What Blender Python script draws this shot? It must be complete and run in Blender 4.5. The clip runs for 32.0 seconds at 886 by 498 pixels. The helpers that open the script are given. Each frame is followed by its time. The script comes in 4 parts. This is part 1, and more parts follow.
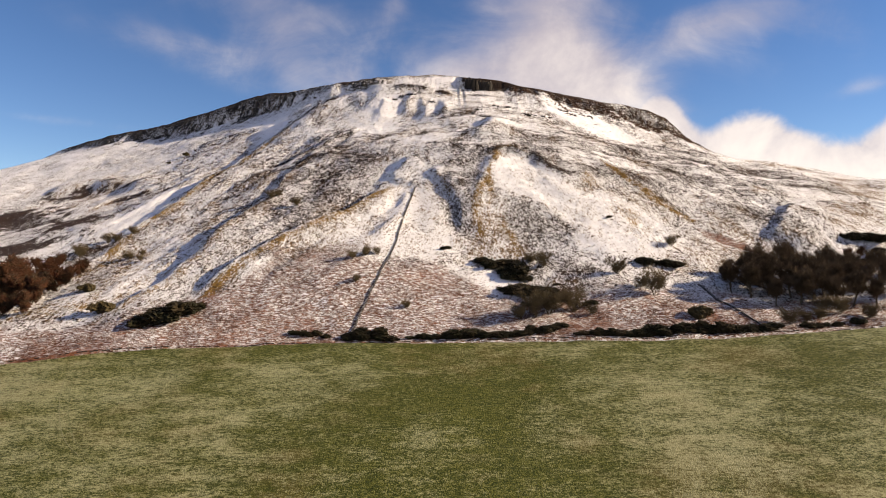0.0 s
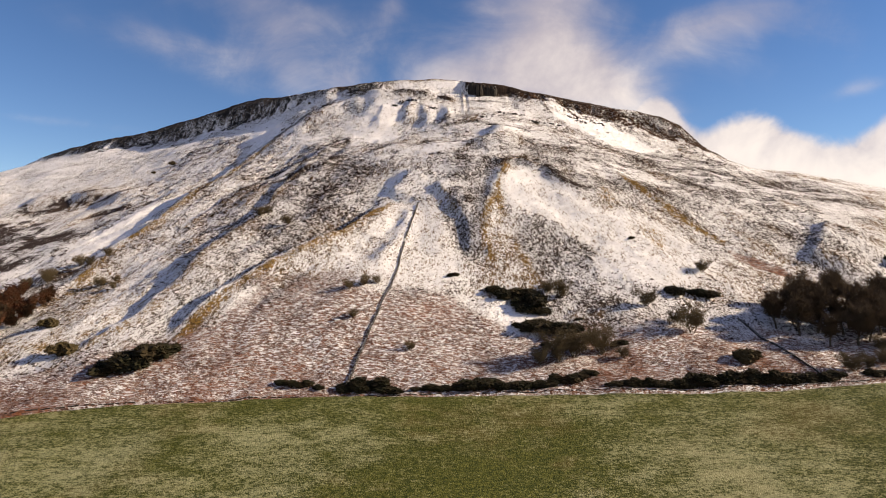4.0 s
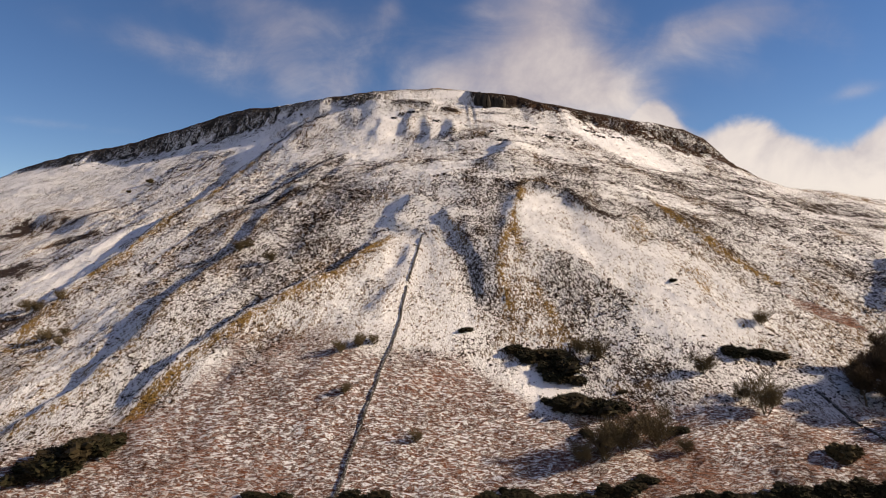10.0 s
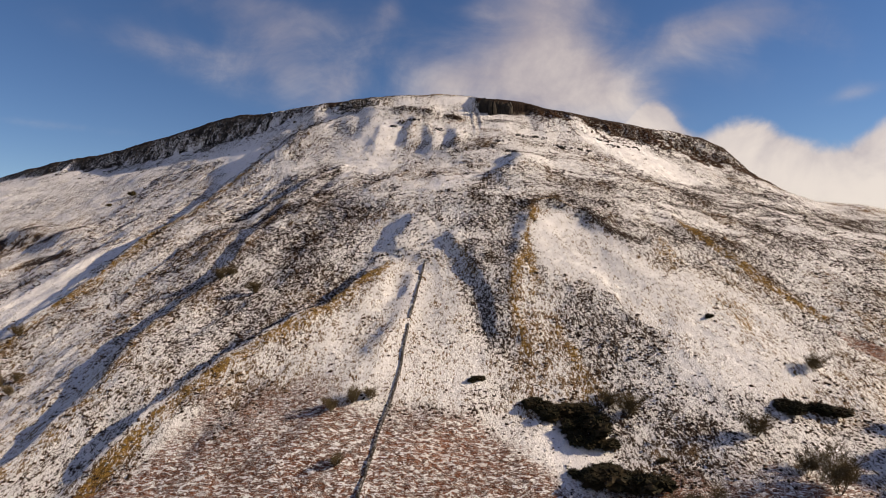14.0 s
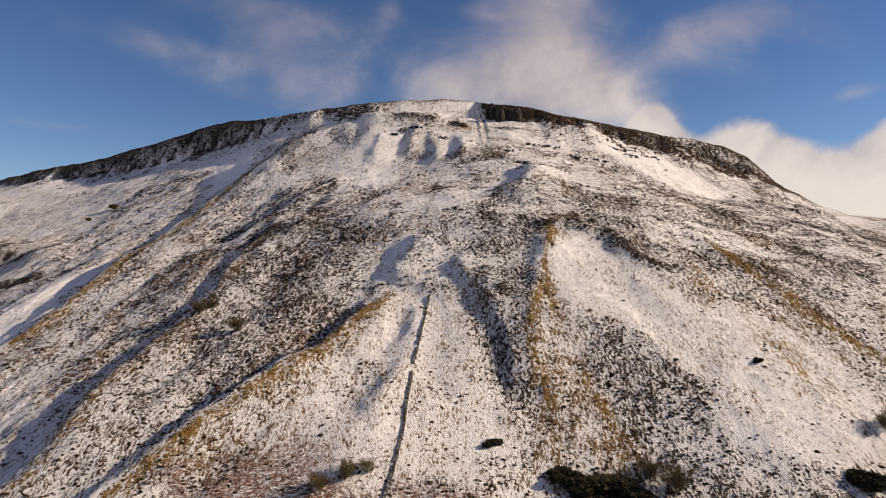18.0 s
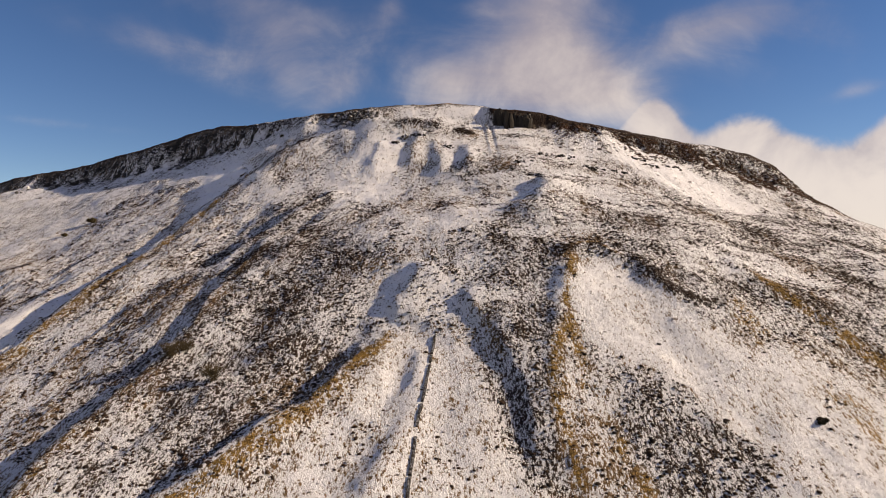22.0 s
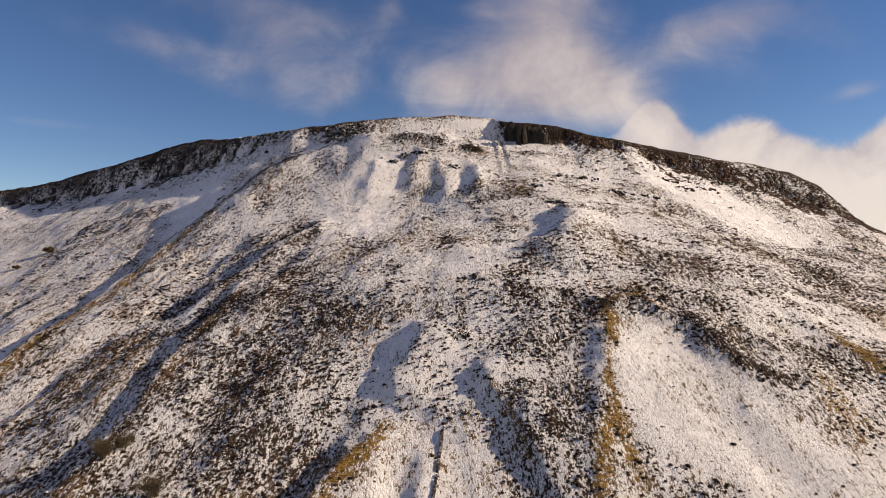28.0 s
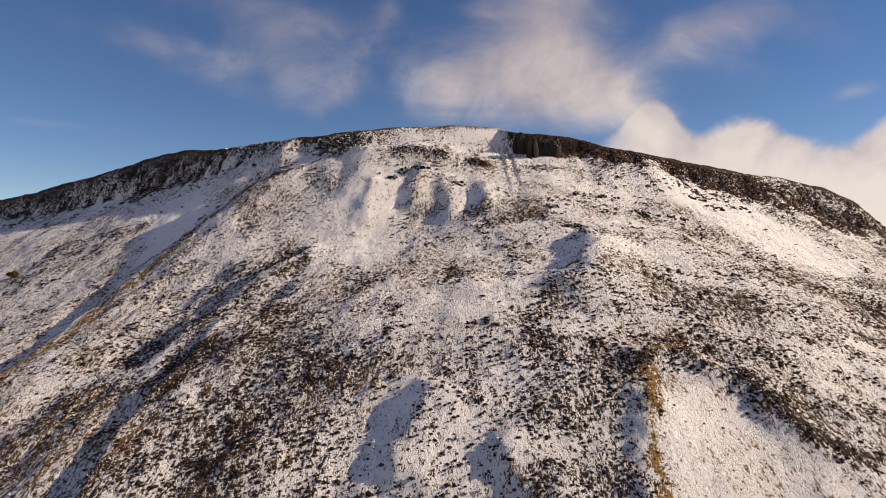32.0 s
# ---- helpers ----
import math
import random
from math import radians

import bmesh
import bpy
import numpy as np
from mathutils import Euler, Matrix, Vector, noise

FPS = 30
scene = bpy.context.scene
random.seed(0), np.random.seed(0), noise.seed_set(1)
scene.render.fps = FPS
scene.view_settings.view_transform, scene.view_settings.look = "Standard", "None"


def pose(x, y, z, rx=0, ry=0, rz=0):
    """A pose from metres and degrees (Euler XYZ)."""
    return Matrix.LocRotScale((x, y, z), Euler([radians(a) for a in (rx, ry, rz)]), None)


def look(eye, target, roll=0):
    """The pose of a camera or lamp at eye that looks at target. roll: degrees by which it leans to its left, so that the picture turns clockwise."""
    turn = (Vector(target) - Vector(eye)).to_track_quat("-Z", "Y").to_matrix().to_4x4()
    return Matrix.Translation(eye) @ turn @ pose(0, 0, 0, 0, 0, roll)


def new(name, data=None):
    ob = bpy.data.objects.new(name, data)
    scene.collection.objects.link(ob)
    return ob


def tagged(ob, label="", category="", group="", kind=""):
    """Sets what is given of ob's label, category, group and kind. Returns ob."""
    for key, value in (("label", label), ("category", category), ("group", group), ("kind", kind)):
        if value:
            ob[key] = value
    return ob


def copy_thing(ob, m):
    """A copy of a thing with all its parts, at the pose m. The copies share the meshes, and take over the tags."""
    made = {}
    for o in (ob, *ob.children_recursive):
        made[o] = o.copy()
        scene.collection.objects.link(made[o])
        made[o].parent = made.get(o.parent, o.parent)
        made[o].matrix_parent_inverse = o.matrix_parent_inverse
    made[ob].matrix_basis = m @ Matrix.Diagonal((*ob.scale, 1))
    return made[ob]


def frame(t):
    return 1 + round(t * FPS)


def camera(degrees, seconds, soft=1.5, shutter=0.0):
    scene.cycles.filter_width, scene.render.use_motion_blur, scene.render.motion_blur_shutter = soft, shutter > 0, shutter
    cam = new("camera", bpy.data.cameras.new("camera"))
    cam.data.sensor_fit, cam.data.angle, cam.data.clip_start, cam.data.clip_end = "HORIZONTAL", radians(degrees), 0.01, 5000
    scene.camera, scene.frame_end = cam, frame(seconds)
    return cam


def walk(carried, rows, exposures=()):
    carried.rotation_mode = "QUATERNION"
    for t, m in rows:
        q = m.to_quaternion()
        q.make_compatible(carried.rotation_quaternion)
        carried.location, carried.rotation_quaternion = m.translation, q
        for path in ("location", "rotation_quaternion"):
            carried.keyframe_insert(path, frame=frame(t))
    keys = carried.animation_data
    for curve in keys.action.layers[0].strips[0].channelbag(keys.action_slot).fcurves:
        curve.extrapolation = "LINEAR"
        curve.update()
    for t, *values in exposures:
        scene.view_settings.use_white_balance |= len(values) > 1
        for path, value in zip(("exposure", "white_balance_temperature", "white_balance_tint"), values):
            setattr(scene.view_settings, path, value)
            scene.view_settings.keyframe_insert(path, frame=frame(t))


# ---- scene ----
cam = camera(72, 32.0, soft=0.95)
PATH = [
    (0.0, pose(0.00, 0.00, 45.00, 90.000, 0, -0.000)),
    (3.0, pose(-2.30, 15.44, 50.81, 90.047, 0, -0.236)),
    (6.0, pose(-4.28, 30.46, 56.72, 90.214, 0, -0.383)),
    (9.0, pose(-5.64, 45.45, 62.61, 90.336, 0, -0.472)),
    (12.0, pose(-6.74, 60.63, 68.56, 90.444, 0, -0.503)),
    (14.0, pose(-7.58, 70.72, 72.39, 90.481, 0, -0.553)),
    (17.0, pose(-8.83, 85.67, 78.07, 90.517, 0, -0.533)),
    (20.0, pose(-9.85, 100.56, 83.99, 90.425, 0, -0.464)),
    (23.0, pose(-10.78, 115.52, 90.32, 90.251, 0, -0.418)),
    (25.0, pose(-11.29, 125.39, 94.26, 90.263, 0, -0.437)),
    (28.0, pose(-12.03, 140.13, 100.03, 90.354, 0, -0.438)),
    (30.0, pose(-12.67, 150.05, 104.03, 90.390, 0, -0.518)),
    (32.0, pose(-13.53, 160.00, 108.06, 90.378, 0, -0.554)),
]
walk(cam, PATH, [(0, 0.68, 7500, 12), (8, 0.42, 7500, 12), (16, 0.17, 7500, 13), (32, 0.19, 7500, 14)])

# ---- world, sun ----
SUN_AZ, SUN_EL = 89.0, 25.0          # degrees: from +y towards +x, above the horizon
sun_dir = Vector((math.sin(radians(SUN_AZ)) * math.cos(radians(SUN_EL)),
                  math.cos(radians(SUN_AZ)) * math.cos(radians(SUN_EL)), math.sin(radians(SUN_EL))))
sun = new("sun", bpy.data.lights.new("sun", "SUN"))
sun.data.energy, sun.data.angle, sun.data.color = 5.0, radians(0.55), (1.0, 0.85, 0.66)
sun.matrix_basis = look(sun_dir * 900, (0, 0, 0))


class Nodes:
    """Short hand for building node trees."""

    def __init__(self, tree):
        self.tree = tree
        tree.nodes.clear()

    def add(self, kind, ins=None, **props):
        n = self.tree.nodes.new(kind)
        for k, v in props.items():
            setattr(n, k, v)
        for k, v in (ins or {}).items():
            s = n.inputs[k]
            if isinstance(v, bpy.types.NodeSocket):
                self.tree.links.new(v, s)
            else:
                s.default_value = v
        return n

    def math(self, op, a, b=0.0, c=0.0, clamp=False):
        return self.add("ShaderNodeMath", {0: a, 1: b, 2: c}, operation=op, use_clamp=clamp).outputs[0]

    def smooth(self, v, lo, hi, a=0.0, b=1.0):
        return self.add("ShaderNodeMapRange", {0: v, 1: lo, 2: hi, 3: a, 4: b}, interpolation_type="SMOOTHSTEP").outputs[0]

    def mix(self, f, a, b):
        n = self.add("ShaderNodeMix", data_type="RGBA")
        for k, v in ((0, f), (6, a), (7, b)):
            s = n.inputs[k]
            if isinstance(v, bpy.types.NodeSocket):
                self.tree.links.new(v, s)
            else:
                s.default_value = (*v, 1.0)[:4] if k else v
        return n.outputs[2]

    def noise(self, vec, scale, detail=3.0, rough=0.55, distort=0.0):
        return self.add("ShaderNodeTexNoise", {"Vector": vec, "Scale": scale, "Detail": detail, "Roughness": rough,
                                               "Distortion": distort}).outputs["Fac"]

    def scaled(self, vec, x, y, z):
        return self.add("ShaderNodeMapping", {"Vector": vec, "Scale": (x, y, z)}).outputs[0]

    def attr(self, name):
        return self.add("ShaderNodeAttribute", attribute_name=name).outputs["Fac"]


world = bpy.data.worlds.new("world")
scene.world = world
world.use_nodes = True
wn = Nodes(world.node_tree)
sky = wn.add("ShaderNodeTexSky", sky_type="NISHITA", sun_disc=False, sun_elevation=radians(SUN_EL),
             sun_rotation=radians(SUN_AZ), altitude=1500.0, air_density=0.9, dust_density=0.0, ozone_density=2.6)
# clouds: spots of (east, up, half width, half height, lean, weight) on a plane one unit to the north
CLOUDS = [
    (0.17, 0.41, 0.095, 0.13, 0.0, 0.70), (0.12, 0.30, 0.10, 0.055, 0.0, 0.55), (0.01, 0.275, 0.065, 0.045, 0.15, 0.55), (0.23, 0.30, 0.09, 0.08, -0.3, 0.42),
    (0.31, 0.25, 0.10, 0.045, -0.3, 0.6), (-0.28, 0.355, 0.085, 0.085, -0.75, 0.27), (-0.48, 0.345, 0.20, 0.042, -0.28, 0.22), (-0.40, 0.42, 0.22, 0.045, -0.20, 0.18),
    (0.50, 0.385, 0.13, 0.045, 0.25, 0.38), (0.42, 0.36, 0.08, 0.03, 0.4, 0.26), (0.70, 0.27, 0.06, 0.016, 0.25, 0.3), (-0.075, 0.40, 0.035, 0.035, 0.9, 0.2), (-0.165, 0.265, 0.045, 0.03, 0.6, 0.25),
    (-0.12, 0.33, 0.20, 0.10, -0.1, 0.25), (-0.35, 0.30, 0.22, 0.04, -0.3, 0.12), (0.16, 0.24, 0.12, 0.05, 0.0, 0.5), (0.62, 0.36, 0.12, 0.05, -0.2, 0.2), (0.44, 0.33, 0.24, 0.08, -0.1, 0.16),
    (-0.62, 0.21, 0.12, 0.012, -0.1, 0.25),
]
way = wn.add("ShaderNodeTexCoord").outputs["Generated"]
sep = wn.add("ShaderNodeSeparateXYZ", {0: way})
north = wn.math("MAXIMUM", sep.outputs[1], 0.02)
east, up = wn.math("DIVIDE", sep.outputs[0], north), wn.math("DIVIDE", sep.outputs[2], north)
plane = wn.add("ShaderNodeCombineXYZ", {0: east, 1: up})
puff = wn.noise(plane.outputs[0], 7.0, 6, 0.58, 0.4)
wisp = wn.noise(wn.scaled(plane.outputs[0], 1.0, 2.6, 1), 4.0, 5, 0.6, 1.2)
thick = 0.0
for cx, cy, rx, ry, lean, weight in CLOUDS:
    dx, dy = wn.math("SUBTRACT", east, cx), wn.math("SUBTRACT", up, cy)
    dy = wn.math("SUBTRACT", dy, wn.math("MULTIPLY", dx, lean))
    ex, ey = wn.math("DIVIDE", dx, rx), wn.math("DIVIDE", dy, ry)
    d2 = wn.math("ADD", wn.math("MULTIPLY", ex, ex), wn.math("MULTIPLY", ey, ey))
    spot = wn.math("MULTIPLY", wn.math("EXPONENT", wn.math("MULTIPLY", d2, -1.0)), weight)
    thick = wn.math("ADD", spot, thick)
body = wn.math("ADD", thick, wn.math("MULTIPLY", wn.math("SUBTRACT", puff, 0.5), 0.8))
body = wn.math("ADD", body, wn.math("MULTIPLY", wn.math("SUBTRACT", wisp, 0.5), 0.6))
body = wn.math("MULTIPLY", wn.smooth(body, 0.02, 1.15), wn.smooth(thick, 0.03, 0.35))
crest = 0.176
for cx, half, rise in ((0.355, 0.055, 0.085), (0.52, 0.09, 0.048), (0.75, 0.07, 0.046)):
    off = wn.math("DIVIDE", wn.math("SUBTRACT", east, cx), half)
    crest = wn.math("ADD", wn.math("MULTIPLY", wn.math("EXPONENT", wn.math("MULTIPLY", wn.math("MULTIPLY", off, off), -1.0)), rise), crest)
bank = wn.math("SUBTRACT", wn.math("ADD", crest, wn.math("MULTIPLY", wn.math("SUBTRACT", puff, 0.5), 0.085)), up)
bank = wn.math("MULTIPLY", wn.smooth(bank, -0.010, 0.022), wn.smooth(east, 0.20, 0.34))
body = wn.math("MAXIMUM", body, bank)
lit = wn.smooth(wn.math("ADD", puff, wn.math("MULTIPLY", up, -1.7)), -0.2, 0.42)
rich = wn.add("ShaderNodeHueSaturation", {"Hue": 0.509, "Saturation": 1.2, "Value": 1.08, "Color": sky.outputs[0]})
cloud_c = wn.mix(lit, (4.1, 3.95, 4.8), (8.6, 8.2, 8.1))
# broken cloud over the unseen southern half of the sky, added to fill shadows
south = wn.smooth(wn.math("MULTIPLY", sep.outputs[1], -1.0), 0.05, 0.5)
south_fill = wn.noise(way, 2.2, 4, 0.55, 0.3)
body = wn.math("MAXIMUM", body, wn.math("MULTIPLY", south, wn.smooth(south_fill, 0.32, 0.64)))
heaven = wn.mix(wn.math("MULTIPLY", body, 0.92), rich.outputs[0], cloud_c)
bg = wn.add("ShaderNodeBackground", {"Color": heaven, "Strength": 0.082})
wn.add("ShaderNodeOutputWorld", {0: bg.outputs[0]})

# ---- materials ----
def material(name):
    m = bpy.data.materials.new(name)
    m.use_nodes = True
    n = Nodes(m.node_tree)
    return m, n


def finish(n, colour, rough=0.85, height=None, bump=0.3, dist=0.05, metal=0.0, spec=0.3):
    b = n.add("ShaderNodeBsdfPrincipled", {"Roughness": rough, "Metallic": metal, "Specular IOR Level": spec})
    if isinstance(colour, bpy.types.NodeSocket):
        n.tree.links.new(colour, b.inputs["Base Color"])
    else:
        b.inputs["Base Color"].default_value = (*colour, 1)
    if height is not None:
        bp = n.add("ShaderNodeBump", {"Height": height, "Strength": bump, "Distance": dist})
        n.tree.links.new(bp.outputs[0], b.inputs["Normal"])
    n.add("ShaderNodeOutputMaterial", {0: b.outputs[0]})


def ground_material():
    m, n = material("hillside")
    pos = n.add("ShaderNodeNewGeometry").outputs["Position"]
    flat = n.scaled(pos, 1.1, 0.52, 0.35)
    streak = n.scaled(pos, 0.42, 1, 1.0)
    big = n.noise(pos, 0.035, 3)
    mid = n.noise(flat, 0.22, 4)
    clump = n.noise(flat, 2.3, 4, 0.68)
    fine = n.noise(flat, 5.2, 3, 0.7)
    strand = n.noise(streak, 2.2, 3, 0.6, 0.9)
    # tussocks: rounded cells of two sizes
    warp = n.add("ShaderNodeVectorMath", {0: flat, 1: n.add("ShaderNodeTexNoise", {"Vector": flat, "Scale": 3.4, "Detail": 2.0}).outputs["Color"]}, operation="ADD").outputs[0]
    cell = n.add("ShaderNodeTexVoronoi", {"Vector": warp, "Scale": 1.85})
    chip = n.add("ShaderNodeTexVoronoi", {"Vector": warp, "Scale": 4.0})
    lump, odd = cell.outputs["Distance"], n.add("ShaderNodeSeparateColor", {0: cell.outputs["Color"]}).outputs[0]
    crumb, odd2 = chip.outputs["Distance"], n.add("ShaderNodeSeparateColor", {0: chip.outputs["Color"]}).outputs[0]
    cover, heath, gold, brack, field, rock, tuss = (n.attr(a) for a in ("snow", "heather", "gold", "bracken", "field", "rock", "tussock"))
    # plants under the snow
    straw = n.mix(n.smooth(fine, 0.3, 0.7), (0.075, 0.044, 0.020), (0.23, 0.142, 0.066))
    dark = n.mix(n.smooth(clump, 0.35, 0.65), (0.017, 0.012, 0.011), (0.060, 0.037, 0.026))
    gold_c = n.mix(n.smooth(strand, 0.35, 0.65), (0.085, 0.048, 0.012), (0.34, 0.205, 0.056))
    brack_c = n.mix(n.smooth(strand, 0.36, 0.62), (0.052, 0.020, 0.013), (0.225, 0.084, 0.040))
    brack_c = n.mix(n.smooth(n.math("ADD", clump, n.math("MULTIPLY", n.math("SUBTRACT", mid, 0.5), 0.8)), 0.5, 0.68, 0, 0.4), brack_c, dark)
    veg = n.mix(n.smooth(n.math("ADD", heath, n.math("MULTIPLY", n.math("SUBTRACT", mid, 0.5), 0.9)), 0.3, 0.7), straw, dark)
    veg = n.mix(n.smooth(n.math("ADD", brack, n.math("MULTIPLY", n.math("SUBTRACT", mid, 0.5), 0.6)), 0.35, 0.65), veg, brack_c)
    veg = n.mix(n.smooth(n.math("ADD", gold, n.math("ADD", n.math("MULTIPLY", n.math("SUBTRACT", clump, 0.5), 0.7), n.math("MULTIPLY", n.math("SUBTRACT", fine, 0.5), 0.7))), 0.2, 0.7), veg, gold_c)
    column = n.noise(n.scaled(pos, 1, 1, 0.12), 0.5, 5, 0.65)
    stone = n.mix(n.smooth(column, 0.38, 0.66), (0.026, 0.023, 0.022), (0.15, 0.115, 0.085))
    veg = n.mix(n.smooth(n.math("ADD", rock, n.math("MULTIPLY", n.math("SUBTRACT", mid, 0.5), 0.5)), 0.4, 0.6), veg, stone)
    # snow lies between the tussocks
    grain = n.add("ShaderNodeMix", {0: brack, 2: clump, 3: strand}).outputs[0]
    lie = n.math("ADD", cover, n.math("MULTIPLY", n.math("SUBTRACT", grain, 0.5), 0.85))
    for v, mean, k in ((lump, 0.46, 0.75), (odd, 0.5, 0.36), (crumb, 0.46, 0.55), (odd2, 0.5, 0.28), (fine, 0.5, 0.6), (mid, 0.5, 0.5)):
        lie = n.math("ADD", lie, n.math("MULTIPLY", n.math("SUBTRACT", v, mean), k))
    lie = n.math("SUBTRACT", lie, n.math("MULTIPLY", n.math("SUBTRACT", tuss, 0.45), 0.18))
    snow = n.smooth(lie, 0.46, 0.55)
    snow_c = n.mix(n.smooth(fine, 0.3, 0.7), (0.76, 0.76, 0.79), (0.88, 0.88, 0.90))
    hill_c = n.mix(snow, veg, snow_c)
    # in the bracken it is caught on the fallen fronds, in thin curling lines
    lace = n.noise(n.scaled(pos, 0.52, 1.15, 0.9), 1.7, 4, 0.6, 0.9)
    lace2 = n.noise(n.scaled(pos, 0.6, 1, 1.0), 2.0, 2, 0.5, 1.3)
    line = n.smooth(n.math("ADD", lace, n.math("MULTIPLY", n.math("SUBTRACT", fine, 0.5), 0.25)), 0.515, 0.56)
    line = n.math("MAXIMUM", line, n.math("MULTIPLY", n.smooth(n.math("ABSOLUTE", n.math("SUBTRACT", lace2, 0.5)), 0.05, 0.02), 0.4))
    line = n.math("MULTIPLY", line, n.smooth(n.math("ADD", cover, n.math("MULTIPLY", n.math("SUBTRACT", mid, 0.5), 0.5)), 0.1, 0.5))
    fern = n.mix(line, brack_c, snow_c)
    hill_c = n.mix(n.smooth(n.math("ADD", brack, n.math("MULTIPLY", n.math("SUBTRACT", clump, 0.5), 1.2)), 0.25, 0.7), hill_c, fern)
    # pasture
    g1 = n.noise(pos, 0.05, 4, 0.55, 0.5)
    g2 = n.noise(n.scaled(pos, 0.55, 1, 1), 1.9, 4, 0.7)
    g3 = n.noise(n.scaled(pos, 0.7, 1, 1), 5.0, 3, 0.65)
    g4 = n.noise(n.scaled(pos, 0.5, 1, 1), 0.30, 4, 0.62)
    rime = n.attr("rime")
    grass = n.mix(n.smooth(n.math("ADD", g3, n.math("MULTIPLY", n.math("SUBTRACT", g2, 0.5), 0.8)), 0.42, 0.58), (0.030, 0.040, 0.006), (0.102, 0.106, 0.022))
    grass = n.mix(n.smooth(n.math("ADD", big, n.math("MULTIPLY", n.math("SUBTRACT", g4, 0.5), 0.5)), 0.5, 0.72, 0, 0.7), grass, (0.105, 0.080, 0.020))
    frost = n.math("ADD", n.math("ADD", n.math("MULTIPLY", g1, 0.30), n.math("MULTIPLY", g4, 0.45)), n.math("ADD", n.math("MULTIPLY", g2, 0.6), n.math("MULTIPLY", g3, 0.55)))
    frost = n.math("ADD", frost, n.math("MULTIPLY", rime, 0.09))
    grass = n.mix(n.smooth(frost, 0.87, 1.14, 0, 0.64), grass, (0.40, 0.40, 0.23))
    colour = n.mix(n.smooth(field, 0.4, 0.6), hill_c, grass)
    h = n.math("ADD", n.math("MULTIPLY", clump, 0.5), n.math("MULTIPLY", fine, 0.45))
    h = n.math("SUBTRACT", h, n.math("MULTIPLY", lump, n.math("MULTIPLY", 0.8, n.math("SUBTRACT", n.smooth(lie, 1.0, 0.45), n.math("MAXIMUM", field, brack), clamp=True))))
    h = n.math("ADD", h, n.math("MULTIPLY", line, n.math("MULTIPLY", brack, 0.5)))
    finish(n, colour, 0.85, h, 0.9, 0.35, spec=0.15)
    return m


MAT_GROUND = ground_material()
# ---- terrain shape ----
def lattice(seed):
    return np.random.RandomState(seed).rand(256, 256)


LATTICE = [lattice(s) for s in range(12)]


def vnoise(x, y, seed=0):
    """Smooth value noise, 0 to 1, one cell a unit."""
    tab = LATTICE[seed % 12]
    xi, yi = np.floor(x).astype(int), np.floor(y).astype(int)
    u, v = x - xi, y - yi
    u, v = u * u * u * (u * (u * 6 - 15) + 10), v * v * v * (v * (v * 6 - 15) + 10)
    a, b = tab[xi & 255, yi & 255], tab[(xi + 1) & 255, yi & 255]
    c, d = tab[xi & 255, (yi + 1) & 255], tab[(xi + 1) & 255, (yi + 1) & 255]
    return (a * (1 - u) + b * u) * (1 - v) + (c * (1 - u) + d * u) * v


def fbm(x, y, size, octaves=4, seed=0, rough=0.5):
    """Fractal noise, about -1 to 1, whose largest lumps are size metres across."""
    out, amp, total = 0.0, 1.0, 0.0
    for k in range(octaves):
        f = 2.03 ** k / size
        out = out + amp * (2 * vnoise(x * f + 17.3 * k, y * f - 9.1 * k, seed + k) - 1)
        total += amp
        amp *= rough
    return out / total * 1.6


def smoothstep(a, b, v):
    t = np.clip((v - a) / (b - a), 0, 1)
    return t * t * (3 - 2 * t)


def basis(knots, q):
    """Rows of weights that run a smooth curve through values at the knots."""
    k, q = np.asarray(knots, float), np.clip(np.asarray(q, float), knots[0], knots[-1])
    i = np.clip(np.searchsorted(k, q, "right") - 1, 0, len(k) - 2)
    h = k[i + 1] - k[i]
    s = (q - k[i]) / h
    tan = np.zeros((len(k), len(k)))
    for j in range(len(k)):
        lo, hi = max(j - 1, 0), min(j + 1, len(k) - 1)
        tan[j, hi] += 1 / (k[hi] - k[lo])
        tan[j, lo] -= 1 / (k[hi] - k[lo])
    w = np.zeros((len(q), len(k)))
    r = np.arange(len(q))
    w[r, i] += 2 * s ** 3 - 3 * s ** 2 + 1
    w[r, i + 1] += -2 * s ** 3 + 3 * s ** 2
    return w + ((s ** 3 - 2 * s ** 2 + s) * h)[:, None] * tan[i] + ((s ** 3 - s ** 2) * h)[:, None] * tan[i + 1]


def curve(knots, values, q):
    return (basis(knots, np.ravel(q)) @ np.asarray(values, float)).reshape(np.shape(q))


